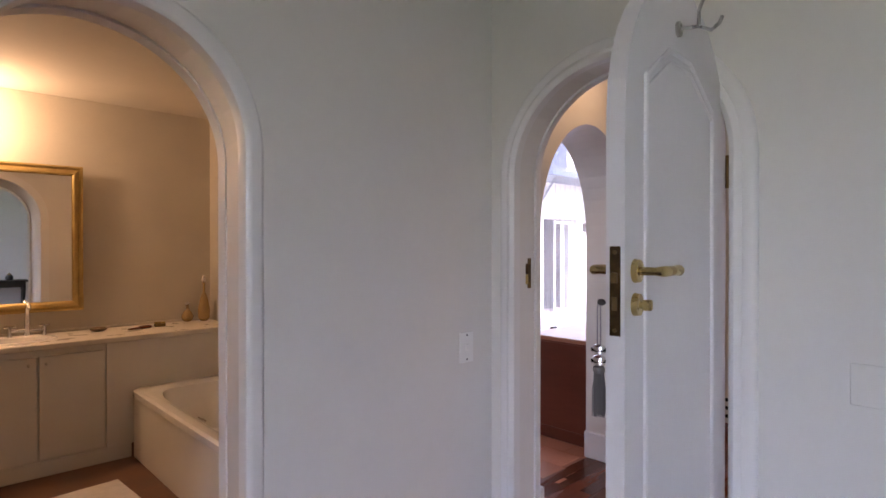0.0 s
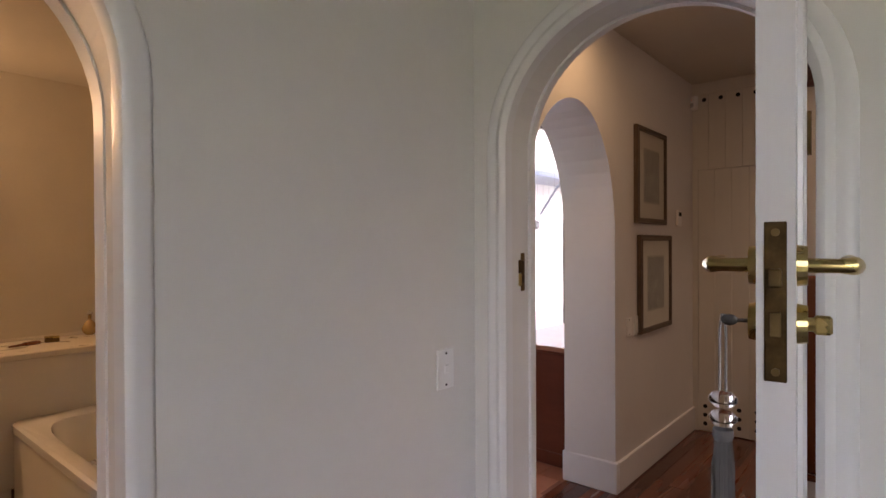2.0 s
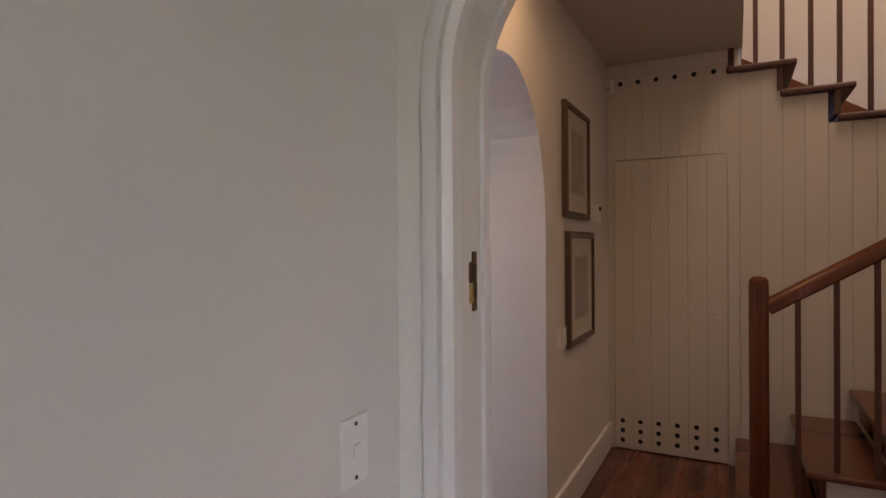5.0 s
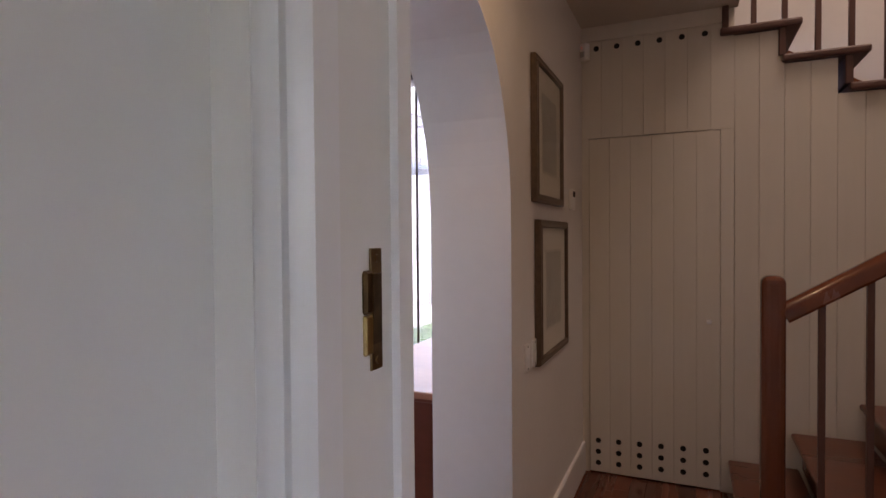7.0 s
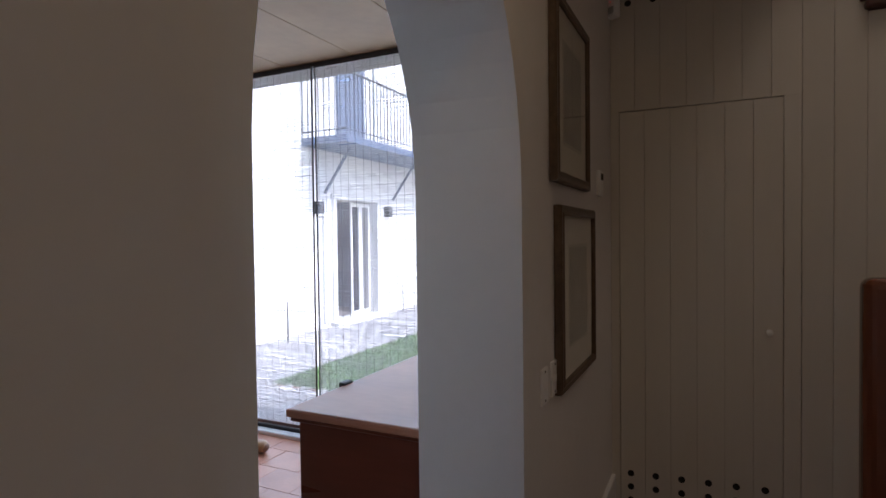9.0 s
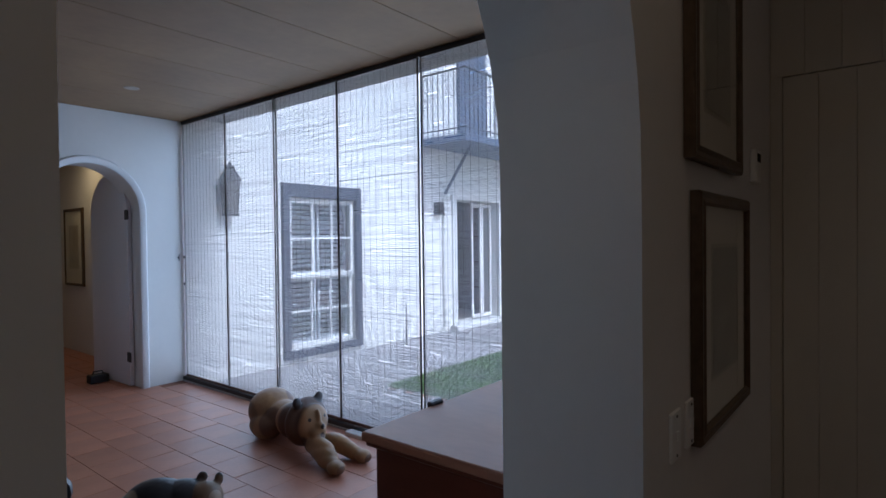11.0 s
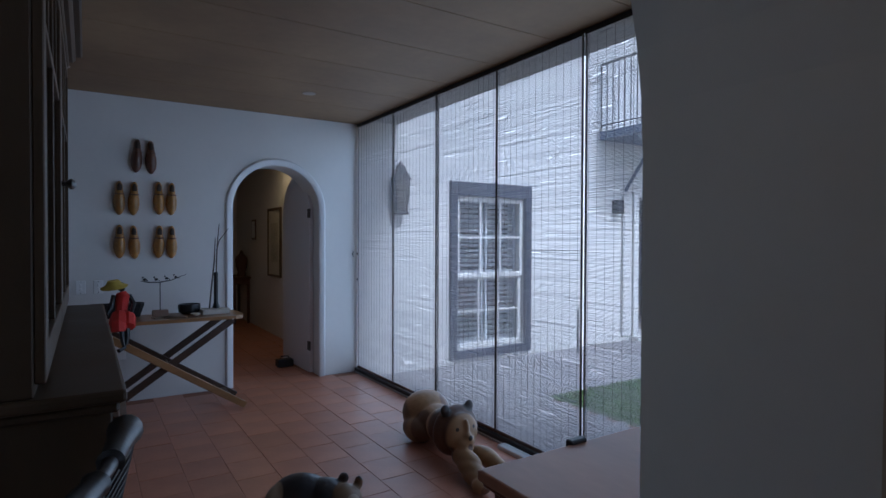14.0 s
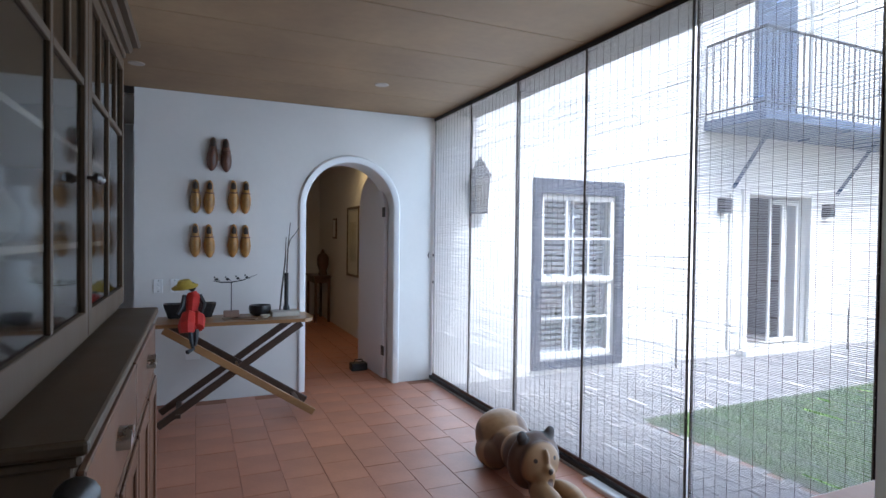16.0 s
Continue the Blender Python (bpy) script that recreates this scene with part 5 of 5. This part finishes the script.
limb([(-0.05, 0, 0.21), (-0.07, -0.03, 0.12), (-0.10, -0.08, 0.07)], [0.018, 0.016, 0.012], 0)
k = len(bm.faces)
ball((0, -0.01, 0.275), (0.03, 0.032, 0.038), bm=bm)
bm.faces.ensure_lookup_table()
paint(bm, 0, k)
k = len(bm.faces)
lathe([(0.001, 0.338), (0.04, 0.334), (0.055, 0.305), (0.095, 0.285), (0.092, 0.278), (0.03, 0.295)], 18, bm=bm, m=pose(-0.01, 0, 0, 8, -8, 0))
bm.faces.ensure_lookup_table()
paint(bm, 2, k)
doll = obj("seated_doll", bm, [BLACKWOOD, mat("red_cloth", (0.62, 0.03, 0.02), 0.7, vary=0.1, scale=20), mat("yellow_straw", (0.58, 0.40, 0.06), 0.7, vary=0.15, scale=25)], True)
doll.matrix_basis = pose(3.315, 7.06, top + 0.0, 0, 0, 0)
tagged(doll, "seated doll in red with a yellow straw hat", "doll")

# ---- wooden shoes on the wall ----
SHOE = mat("honey_wooden_shoe", (0.52, 0.24, 0.055), 0.35, vary=0.22, scale=14, fine=80, piece=0.18, coat=0.3)
SHOEDARK = mat("dark_brown_wooden_shoe", (0.15, 0.058, 0.032), 0.4, vary=0.2, scale=14, fine=80, piece=0.15, coat=0.2)
HOLLOWSHADE = mat("shoe_hollow_shade", (0.05, 0.03, 0.02), 0.7)


def shoe(m, body, label, group):
    """Hangs toe down against the wall, sole to +y."""
    s = thing("wooden_shoe", label, "shoe", m, group)
    bm_ = bmesh.new()
    rings_ = []
    n_ = 14
    for z, w_, d_ in ((-0.148, 0.006, 0.012), (-0.135, 0.022, 0.03), (-0.10, 0.040, 0.05), (-0.05, 0.0475, 0.062), (0.0, 0.045, 0.068), (0.04, 0.036, 0.055), (0.08, 0.030, 0.045), (0.12, 0.027, 0.042), (0.14, 0.018, 0.034), (0.150, 0.004, 0.02)):
        rings_.append([bm_.verts.new((w_ * math.cos(2 * math.pi * k_ / n_), -d_ * max(0.0, math.sin(2 * math.pi * k_ / n_)) - 0.006 * (math.sin(2 * math.pi * k_ / n_) > 0.01), z)) for k_ in range(n_)])
    for a_, b_ in zip(rings_, rings_[1:]):
        for k_ in range(n_):
            bm_.faces.new((a_[k_], a_[(k_ + 1) % n_], b_[(k_ + 1) % n_], b_[k_]))
    bm_.faces.new(rings_[0][::-1])
    bm_.faces.new(rings_[-1])
    part("shell", bm_, body, s, smooth=True)
    # solid dark lump paints the shade of the hollow shoe
    part("foot_opening", ball((0, -0.040, 0.085), (0.021, 0.016, 0.05)), HOLLOWSHADE, s, "foot opening, its shade painted on a solid lump", True)
    part("instep_band", tube([(-0.034, -0.03, 0.036), (-0.02, -0.058, 0.034), (0.0, -0.066, 0.033), (0.02, -0.058, 0.034), (0.034, -0.03, 0.036)], 0.006, 6), SHOEDARK, s, "dark carved band")
    return s


a_shoe = shoe(pose(3.335, 7.755, 1.815), SHOE, "honey-coloured wooden shoe hung toe down on the wall", "wooden shoes on the wall")
for x, z, r in ((3.448, 1.813, 2), (3.648, 1.823, -1), (3.752, 1.822, 1), (3.335, 1.43, 0), (3.448, 1.425, -2), (3.648, 1.428, 2), (3.752, 1.425, 0)):
    copy_thing(a_shoe, pose(x, 7.755, z, 0, r, 0))
b_shoe = shoe(pose(3.472, 7.755, 2.195, 0, 3, 0), SHOEDARK, "dark brown wooden shoe hung toe down on the wall", "wooden shoes on the wall")
copy_thing(b_shoe, pose(3.585, 7.755, 2.19, 0, -1, 0))
for x in (3.045, 3.175):
    switch_plate(pose(x, 7.755, 1.035), 2, "white double switch plate above the board table", "switches above the board table")
t = thing("wall_socket", "white wall socket low under the board table", "socket", pose(3.32, 7.755, 0.42))
part("plate", box((-0.06, -0.008, -0.04), (0.06, 0, 0.04), 0.003), PLASTIC, t)

# ---- carved animals, one plain mesh each ----


def carving(name, label, m, lumps, base, second, patches, voxel, rounds):
    """A carved animal out of rounded lumps melted into one; patches: (centre, radius, colour) of the stain."""
    bm = bmesh.new()
    for c_, r_ in lumps:
        ball(c_, r_, bm=bm, sub=3)
    wood = mat(name + "_wood", base, 0.42, vary=0.16, scale=5, fine=40, bump=0.12, second=second)
    nn, lk = wood.node_tree.nodes, wood.node_tree.links.new
    src = nn["Principled BSDF"].inputs["Base Color"].links[0].from_socket
    coord = nn.new("ShaderNodeTexCoord")
    for centre, radius, colour in patches:
        dist, step, mx = nn.new("ShaderNodeVectorMath"), nn.new("ShaderNodeMapRange"), nn.new("ShaderNodeMix")
        dist.operation, mx.data_type = "DISTANCE", "RGBA"
        dist.inputs[1].default_value = centre
        lk(coord.outputs["Object"], dist.inputs[0])
        step.inputs["From Min"].default_value, step.inputs["From Max"].default_value = radius * 1.08, radius * 0.94
        lk(dist.outputs["Value"], step.inputs["Value"])
        lk(step.outputs["Result"], mx.inputs["Factor"])
        lk(src, mx.inputs["A"])
        mx.inputs["B"].default_value = (*colour, 1)
        src = mx.outputs["Result"]
    lk(src, nn["Principled BSDF"].inputs["Base Color"])
    ob = obj(name, bm, wood, True)
    md = ob.modifiers.new("blend", "REMESH")
    md.mode, md.voxel_size, md.use_smooth_shade = "VOXEL", voxel, True
    md = ob.modifiers.new("soften", "SMOOTH")
    md.factor, md.iterations = 0.5, rounds
    ob.matrix_basis = m
    return tagged(ob, label, "sculpture")


DARKSTAIN, REDSTAIN, BROWNSTAIN, PALE = (0.03, 0.016, 0.011), (0.095, 0.040, 0.021), (0.15, 0.068, 0.034), (0.42, 0.225, 0.105)
carving("carved_bear", "carved wooden bear with a dark mane on the tiled floor", pose(5.105, 5.04, 0.0, 0, 0, 2) @ Matrix.Diagonal((1, 0.93, 1, 1)),
        [((0.14, 0.62, 0.17), (0.18, 0.20, 0.165)), ((0.11, 0.42, 0.155), (0.13, 0.20, 0.12)), ((0.06, 0.22, 0.175), (0.13, 0.17, 0.13)), ((0.03, 0.08, 0.19), (0.125, 0.13, 0.13)),
         ((0.0, 0.015, 0.22), (0.172, 0.09, 0.168)), ((-0.01, -0.06, 0.23), (0.125, 0.085, 0.125)), ((-0.02, -0.13, 0.185), (0.065, 0.06, 0.05)), ((-0.02, -0.155, 0.225), (0.028, 0.05, 0.026)),
         ((-0.018, -0.135, 0.275), (0.017, 0.03, 0.06)), ((-0.02, -0.15, 0.15), (0.045, 0.05, 0.018)),
         ((-0.105, -0.02, 0.372), (0.036, 0.022, 0.04)), ((0.10, 0.0, 0.368), (0.036, 0.022, 0.04)),
         ((-0.06, -0.20, 0.10), (0.06, 0.15, 0.065)), ((-0.11, -0.36, 0.05), (0.05, 0.12, 0.05)), ((-0.135, -0.46, 0.045), (0.058, 0.065, 0.045)),
         ((0.09, -0.20, 0.09), (0.06, 0.15, 0.06)), ((0.10, -0.36, 0.05), (0.045, 0.12, 0.048)), ((0.10, -0.46, 0.045), (0.053, 0.065, 0.045)),
         ((-0.085, -0.28, 0.075), (0.056, 0.13, 0.058)), ((0.095, -0.28, 0.07), (0.052, 0.13, 0.054)), ((0.0, 0.52, 0.09), (0.08, 0.17, 0.09)), ((0.27, 0.50, 0.10), (0.06, 0.16, 0.10))],
        PALE, (0.27, 0.145, 0.068),
        [((0.02, 0.68, 0.10), 0.15, (0.20, 0.115, 0.06)), ((0.02, 0.42, 0.13), 0.115, BROWNSTAIN), ((0.26, 0.52, 0.2), 0.12, BROWNSTAIN), ((0.01, 0.06, 0.19), 0.215, REDSTAIN), ((-0.01, -0.155, 0.22), 0.145, (0.33, 0.18, 0.085)),
         ((-0.02, -0.02, 0.07), 0.13, REDSTAIN), ((-0.105, -0.02, 0.385), 0.055, DARKSTAIN), ((0.10, 0.0, 0.38), 0.055, DARKSTAIN),
         ((-0.02, -0.205, 0.225), 0.022, DARKSTAIN), ((-0.078, -0.125, 0.27), 0.012, DARKSTAIN), ((0.045, -0.125, 0.27), 0.012, DARKSTAIN), ((-0.02, -0.195, 0.168), 0.02, REDSTAIN),
         ((-0.14, -0.54, 0.03), 0.045, BROWNSTAIN), ((0.10, -0.54, 0.03), 0.045, BROWNSTAIN)], 0.009, 9)
carving("carved_cub", "small dark carved animal with pale patches lying on the tiles", pose(4.08, 4.80, 0.0, 0, 0, -40),
        [((-0.08, 0.0, 0.125), (0.17, 0.12, 0.12)), ((0.04, 0.0, 0.12), (0.15, 0.11, 0.11)), ((-0.19, -0.03, 0.10), (0.075, 0.11, 0.10)), ((0.16, -0.03, 0.135), (0.085, 0.085, 0.085)), ((0.225, -0.06, 0.105), (0.04, 0.04, 0.035)),
         ((0.13, 0.035, 0.225), (0.028, 0.016, 0.028)), ((0.215, 0.015, 0.215), (0.024, 0.016, 0.034)), ((0.12, -0.12, 0.035), (0.05, 0.09, 0.035)), ((-0.12, -0.13, 0.04), (0.09, 0.06, 0.04))],
        (0.045, 0.042, 0.045), (0.025, 0.024, 0.027),
        [((-0.21, -0.07, 0.15), 0.075, (0.30, 0.24, 0.18)), ((0.19, -0.03, 0.15), 0.098, (0.20, 0.125, 0.075)), ((0.225, -0.09, 0.16), 0.04, (0.33, 0.24, 0.16)), ((0.13, 0.035, 0.24), 0.036, (0.07, 0.04, 0.03)), ((0.10, -0.03, 0.15), 0.05, (0.10, 0.06, 0.04))], 0.008, 3)

# ---- corridor beyond the far arch ----
fd = thing("corridor_door", "white arched wooden door standing open into the corridor", "door", pose(5.145, 7.93, 0, 0, 0, 92))
part("leaf", prism(arched_leaf(0.86, 2.16, 0.43, 0.04), 0.04, pose(0, 0.02, 0.012, 90, 0, 0)), DOORPAINT, fd)
for z in (0.30, 1.74):
    part("strap_hinge", box((-0.03, 0.018, z - 0.05), (0.05, 0.026, z + 0.05), 0.002), STEEL, fd, "black steel hinge")
t = thing("door_weight", "black iron door weight on the corridor floor", "door stop", pose(5.0, 8.42, 0))
part("block", box((-0.09, -0.06, 0.0), (0.09, 0.06, 0.085), 0.012, seg=2), STEEL, t)
part("grip", tube([(-0.05, 0, 0.085), (-0.04, 0, 0.115), (0.04, 0, 0.115), (0.05, 0, 0.085)], 0.008), STEEL, t)
cs = thing("console_table", "slim dark wooden console table against the corridor wall", "table", pose(5.19, 12.0, 0))
part("tabletop", box((0, 0, 0.775), (0.305, 0.80, 0.805), 0.005), BALWOOD, cs)
part("apron", box((0.02, 0.03, 0.68), (0.29, 0.77, 0.775)), BALWOOD, cs)
for x in (0.02, 0.25):
    for y in (0.03, 0.73):
        part("leg", box((x, y, 0.0), (x + 0.04, y + 0.04, 0.68), 0.004), BALWOOD, cs)
t = thing("carved_urn", "dark carved urn on the console table", "urn", pose(5.38, 12.2, 0.805))
part("urn_body", lathe([(0.07, 0.0), (0.08, 0.03), (0.065, 0.08), (0.10, 0.18), (0.105, 0.30), (0.08, 0.36), (0.04, 0.39), (0.03, 0.43), (0.01, 0.46)], 18), BALWOOD, t, smooth=True)
t = framed_print("corridor_picture", pose(5.498, 10.88, 0.89, 0, 0, -90), 0.68, 1.04, "large pale picture in a thin dark frame on the corridor wall", mat("pale_portrait_print", (0.52, 0.46, 0.36), 0.8, vary=0.2, scale=5))
t["group"] = "corridor pictures"
t = thing("small_wall_frame", "small bright frame on the corridor wall", "frame", pose(5.5, 11.78, 1.62, 0, 0, -90))
part("border", box((-0.12, -0.02, -0.17), (0.12, 0.0, 0.17), 0.004), BALWOOD, t)
part("picture", box((-0.09, -0.023, -0.14), (0.09, -0.019, 0.14)), PLASTIC, t)

# ---- ceiling lights ----
DULLRIM = mat("dull_beige_metal", (0.42, 0.33, 0.27), 0.5, vary=0.1, scale=30, bump=0.0)
for x, y in ((4.72, 6.77), (2.94, 7.02)):
    t = thing("downlight", "small round recessed ceiling light, off", "downlight", pose(x, y, 2.72), group="recessed ceiling lights")
    part("rim", lathe([(0.05, -0.006), (0.055, -0.004), (0.057, 0.0), (0.035, 0.0), (0.036, -0.005)], 24), DULLRIM, t)
    part("bulb", lathe([(0.034, -0.003), (0.02, -0.001), (0.001, 0.0)], 20), DULLRIM, t)

# ---- black chair beside the dresser ----
ch = thing("black_chair", "black lacquered chair with a woven cane seat beside the dresser", "chair", pose(2.83, 3.335, 0, 0, 0, -104))
for x in (-0.19, 0.19):
    part("back_post", tube([(x, 0.20, 0.0), (x, 0.20, 0.45), (x * 1.0, 0.235, 0.78), (x * 1.0, 0.28, 1.01)], [0.018, 0.018, 0.024, 0.027], 10), BLACKWOOD, ch, smooth=True)
    part("front_leg", rod((x, -0.19, 0), (x, -0.19, 0.44), 0.014, 0.019, n=10), BLACKWOOD, ch)
    part("side_rail", box((x - 0.012, -0.19, 0.40), (x + 0.012, 0.20, 0.445), 0.003), BLACKWOOD, ch)
part("top_rail", tube([(-0.235, 0.278, 1.022), (-0.225, 0.28, 1.022), (-0.17, 0.283, 1.02), (-0.07, 0.287, 1.016), (-0.055, 0.288, 1.016), (-0.045, 0.288, 1.016), (0.0, 0.29, 1.016), (0.045, 0.288, 1.016), (0.055, 0.288, 1.016), (0.07, 0.287, 1.016), (0.17, 0.283, 1.02), (0.225, 0.28, 1.022), (0.235, 0.278, 1.022)], [0.036, 0.037, 0.027, 0.022, 0.026, 0.016, 0.015, 0.016, 0.026, 0.022, 0.027, 0.037, 0.036], 14), BLACKWOOD, ch, smooth=True)
part("back_slat", tube([(-0.19, 0.235, 0.68), (0, 0.255, 0.70), (0.19, 0.235, 0.68)], 0.013, 8), BLACKWOOD, ch, smooth=True)
for y in (-0.19, 0.20):
    part("seat_rail", box((-0.19, y - 0.012, 0.40), (0.19, y + 0.012, 0.445), 0.003), BLACKWOOD, ch)
bm = bmesh.new()
for k in range(17):
    u = -0.175 + 0.022 * k
    box((u - 0.004, -0.18, 0.436), (u + 0.004, 0.19, 0.439), bm=bm)
    box((-0.18, u - 0.004, 0.439), (0.18, u + 0.004, 0.442), bm=bm)
CANE = mat("woven_cane", (0.05, 0.04, 0.03), 0.6)
part("cane_seat", bm, CANE, ch, "woven cane seat")
bm = bmesh.new()
lean = pose(0, 0.245, 0.72, -11, 0, 0)
for k in range(16):
    u = -0.165 + 0.022 * k
    rod(lean @ Vector((u, 0, 0)), lean @ Vector((u, 0, 0.30)), 0.0017, n=4, bm=bm)
for k in range(14):
    rod(lean @ Vector((-0.17, 0.004, 0.022 * k)), lean @ Vector((0.17, 0.004, 0.022 * k)), 0.0017, n=4, bm=bm)
part("cane_back", bm, CANE, ch, "woven cane back panel")

# things behind the dresser's glass
for x, y, z, w_, h_, c_ in ((2.70, 3.95, 1.44, 0.10, 0.26, (0.28, 0.26, 0.23)), (2.68, 4.28, 1.44, 0.12, 0.20, (0.11, 0.07, 0.04)), (2.70, 4.62, 1.44, 0.14, 0.24, (0.25, 0.22, 0.18)), (2.68, 5.10, 1.44, 0.10, 0.22, (0.30, 0.29, 0.28)), (2.70, 5.45, 1.44, 0.12, 0.18, (0.15, 0.10, 0.06)),
                           (2.70, 4.05, 1.13, 0.12, 0.26, (0.31, 0.30, 0.28)), (2.68, 4.45, 1.13, 0.10, 0.22, (0.13, 0.15, 0.17)), (2.70, 4.95, 1.13, 0.13, 0.24, (0.29, 0.28, 0.25)), (2.70, 5.40, 1.13, 0.11, 0.20, (0.28, 0.21, 0.12))):
    t = thing("stoneware_jug", "pale stoneware jug behind the dresser's glass", "jug", pose(x, y, z), group="crockery in the dresser")
    part("jug_body", lathe([(w_ * 0.5, 0), (w_ * 0.75, h_ * 0.15), (w_ * 0.8, h_ * 0.45), (w_ * 0.45, h_ * 0.78), (w_ * 0.5, h_), (w_ * 0.43, h_), (w_ * 0.38, h_ * 0.75)], 18), mat("glaze", c_, 0.25), t, smooth=True)
    part("jug_handle", tube([(0, w_ * 0.45, h_ * 0.9), (0, w_ * 1.05, h_ * 0.8), (0, w_ * 0.95, h_ * 0.4), (0, w_ * 0.72, h_ * 0.3)], 0.009), mat("glaze", c_, 0.25), t, smooth=True)
# ---- floors, piece by piece ----
structure("floor_garden_room", box((1.5, 2.655, -0.12), (5.70, 13.2, -0.003)), GROUT, "terracotta tiled floor", "floor")
floor_ob = bpy.data.objects["floor_garden_room"]
tile = mesh_of("floor_tile", box((-0.1225, -0.149, -0.012), (0.1225, 0.149, 0.0), 0.002), TILE)
rt = random.Random(3)
for i in range(15):
    for j in range(18):
        x, y = 1.985 + 0.247 * i, 2.68 + 0.30 * j + (0.15 if i % 2 else 0.0)
        if x > 5.45 or y > 7.68 and not 4.2 < x < 5.3 or x < 3.1 and y < 5.7:
            continue
        piece("floor_tile", tile, pose(x, y, rt.uniform(-0.001, 0.001), rt.uniform(-0.12, 0.12), rt.uniform(-0.12, 0.12), rt.uniform(-0.4, 0.4)), floor_ob)
bm = bmesh.new()
for j in range(17):
    for i in range(7):
        x, y = 3.961 + 0.247 * i, 8.08 + 0.30 * j + (0.15 if i % 2 else 0.0)
        box((x - 0.1215, y - 0.148, -0.012), (x + 0.1215, y + 0.148, 0), 0.004, bm=bm)
o = part("tiles_beyond", bm, TILE, floor_ob)
tagged(o, "terracotta tiles of the corridor", kind="stuff")
structure("floor_hall", box((2.46, -1.95, -0.12), (6.35, 2.655, -0.008)), GROUT, "dark polished board floor of the hall", "floor")
hall_ob = bpy.data.objects["floor_hall"]
k = 0
y = 2.65
while y > -0.3:
    x = 2.46 - rt.uniform(0, 0.9)
    while x < 5.4:
        ln = rt.uniform(0.9, 1.5)
        a, b = max(x, 2.462), min(x + ln, 5.41)
        if b - a > 0.05:
            part("floor_board", box((a + 0.0006, y - 0.0885, -0.01), (b - 0.0006, y, rt.uniform(-0.0006, 0.0006)), 0.0012), BOARD, hall_ob)
        x += ln
    y -= 0.089
pave_ob = bpy.data.objects["pavement"]
brick = mesh_of("paver", box((-0.108, -0.052, -0.03), (0.108, 0.052, 0.0), 0.004), PAVE)
cnt = 0
verts, faces = [], []
for j in range(60):
    for i in range(36):
        x, y = 5.84 + 0.222 * i + (0.111 if j % 2 else 0), 7.70 - 0.11 * j
        if y < 6.1 and x > 6.85 or y < 3.0:
            continue
        z = -0.078 + rt.uniform(-0.002, 0.002)
        if y > 5.6 and x < 9.2 and cnt < 280:
            piece("paver", brick, pose(x, y, z, 0, 0, rt.uniform(-0.8, 0.8)), pave_ob)
            cnt += 1
        else:
            q = len(verts)
            verts += [(x - 0.108, y - 0.052, z), (x + 0.108, y - 0.052, z), (x + 0.108, y + 0.052, z), (x - 0.108, y + 0.052, z), (x - 0.108, y - 0.052, z - 0.02), (x + 0.108, y - 0.052, z - 0.02), (x + 0.108, y + 0.052, z - 0.02), (x - 0.108, y + 0.052, z - 0.02)]
            faces += [(q, q + 1, q + 2, q + 3), (q, q + 4, q + 5, q + 1), (q + 1, q + 5, q + 6, q + 2), (q + 2, q + 6, q + 7, q + 3), (q + 3, q + 7, q + 4, q)]
me = bpy.data.meshes.new("pavers_beyond")
me.from_pydata(verts, [], faces)
me.materials.append(PAVE)
o = new("pavers_beyond", me)
o.parent = pave_ob
tagged(o, "grey courtyard pavers", kind="stuff")
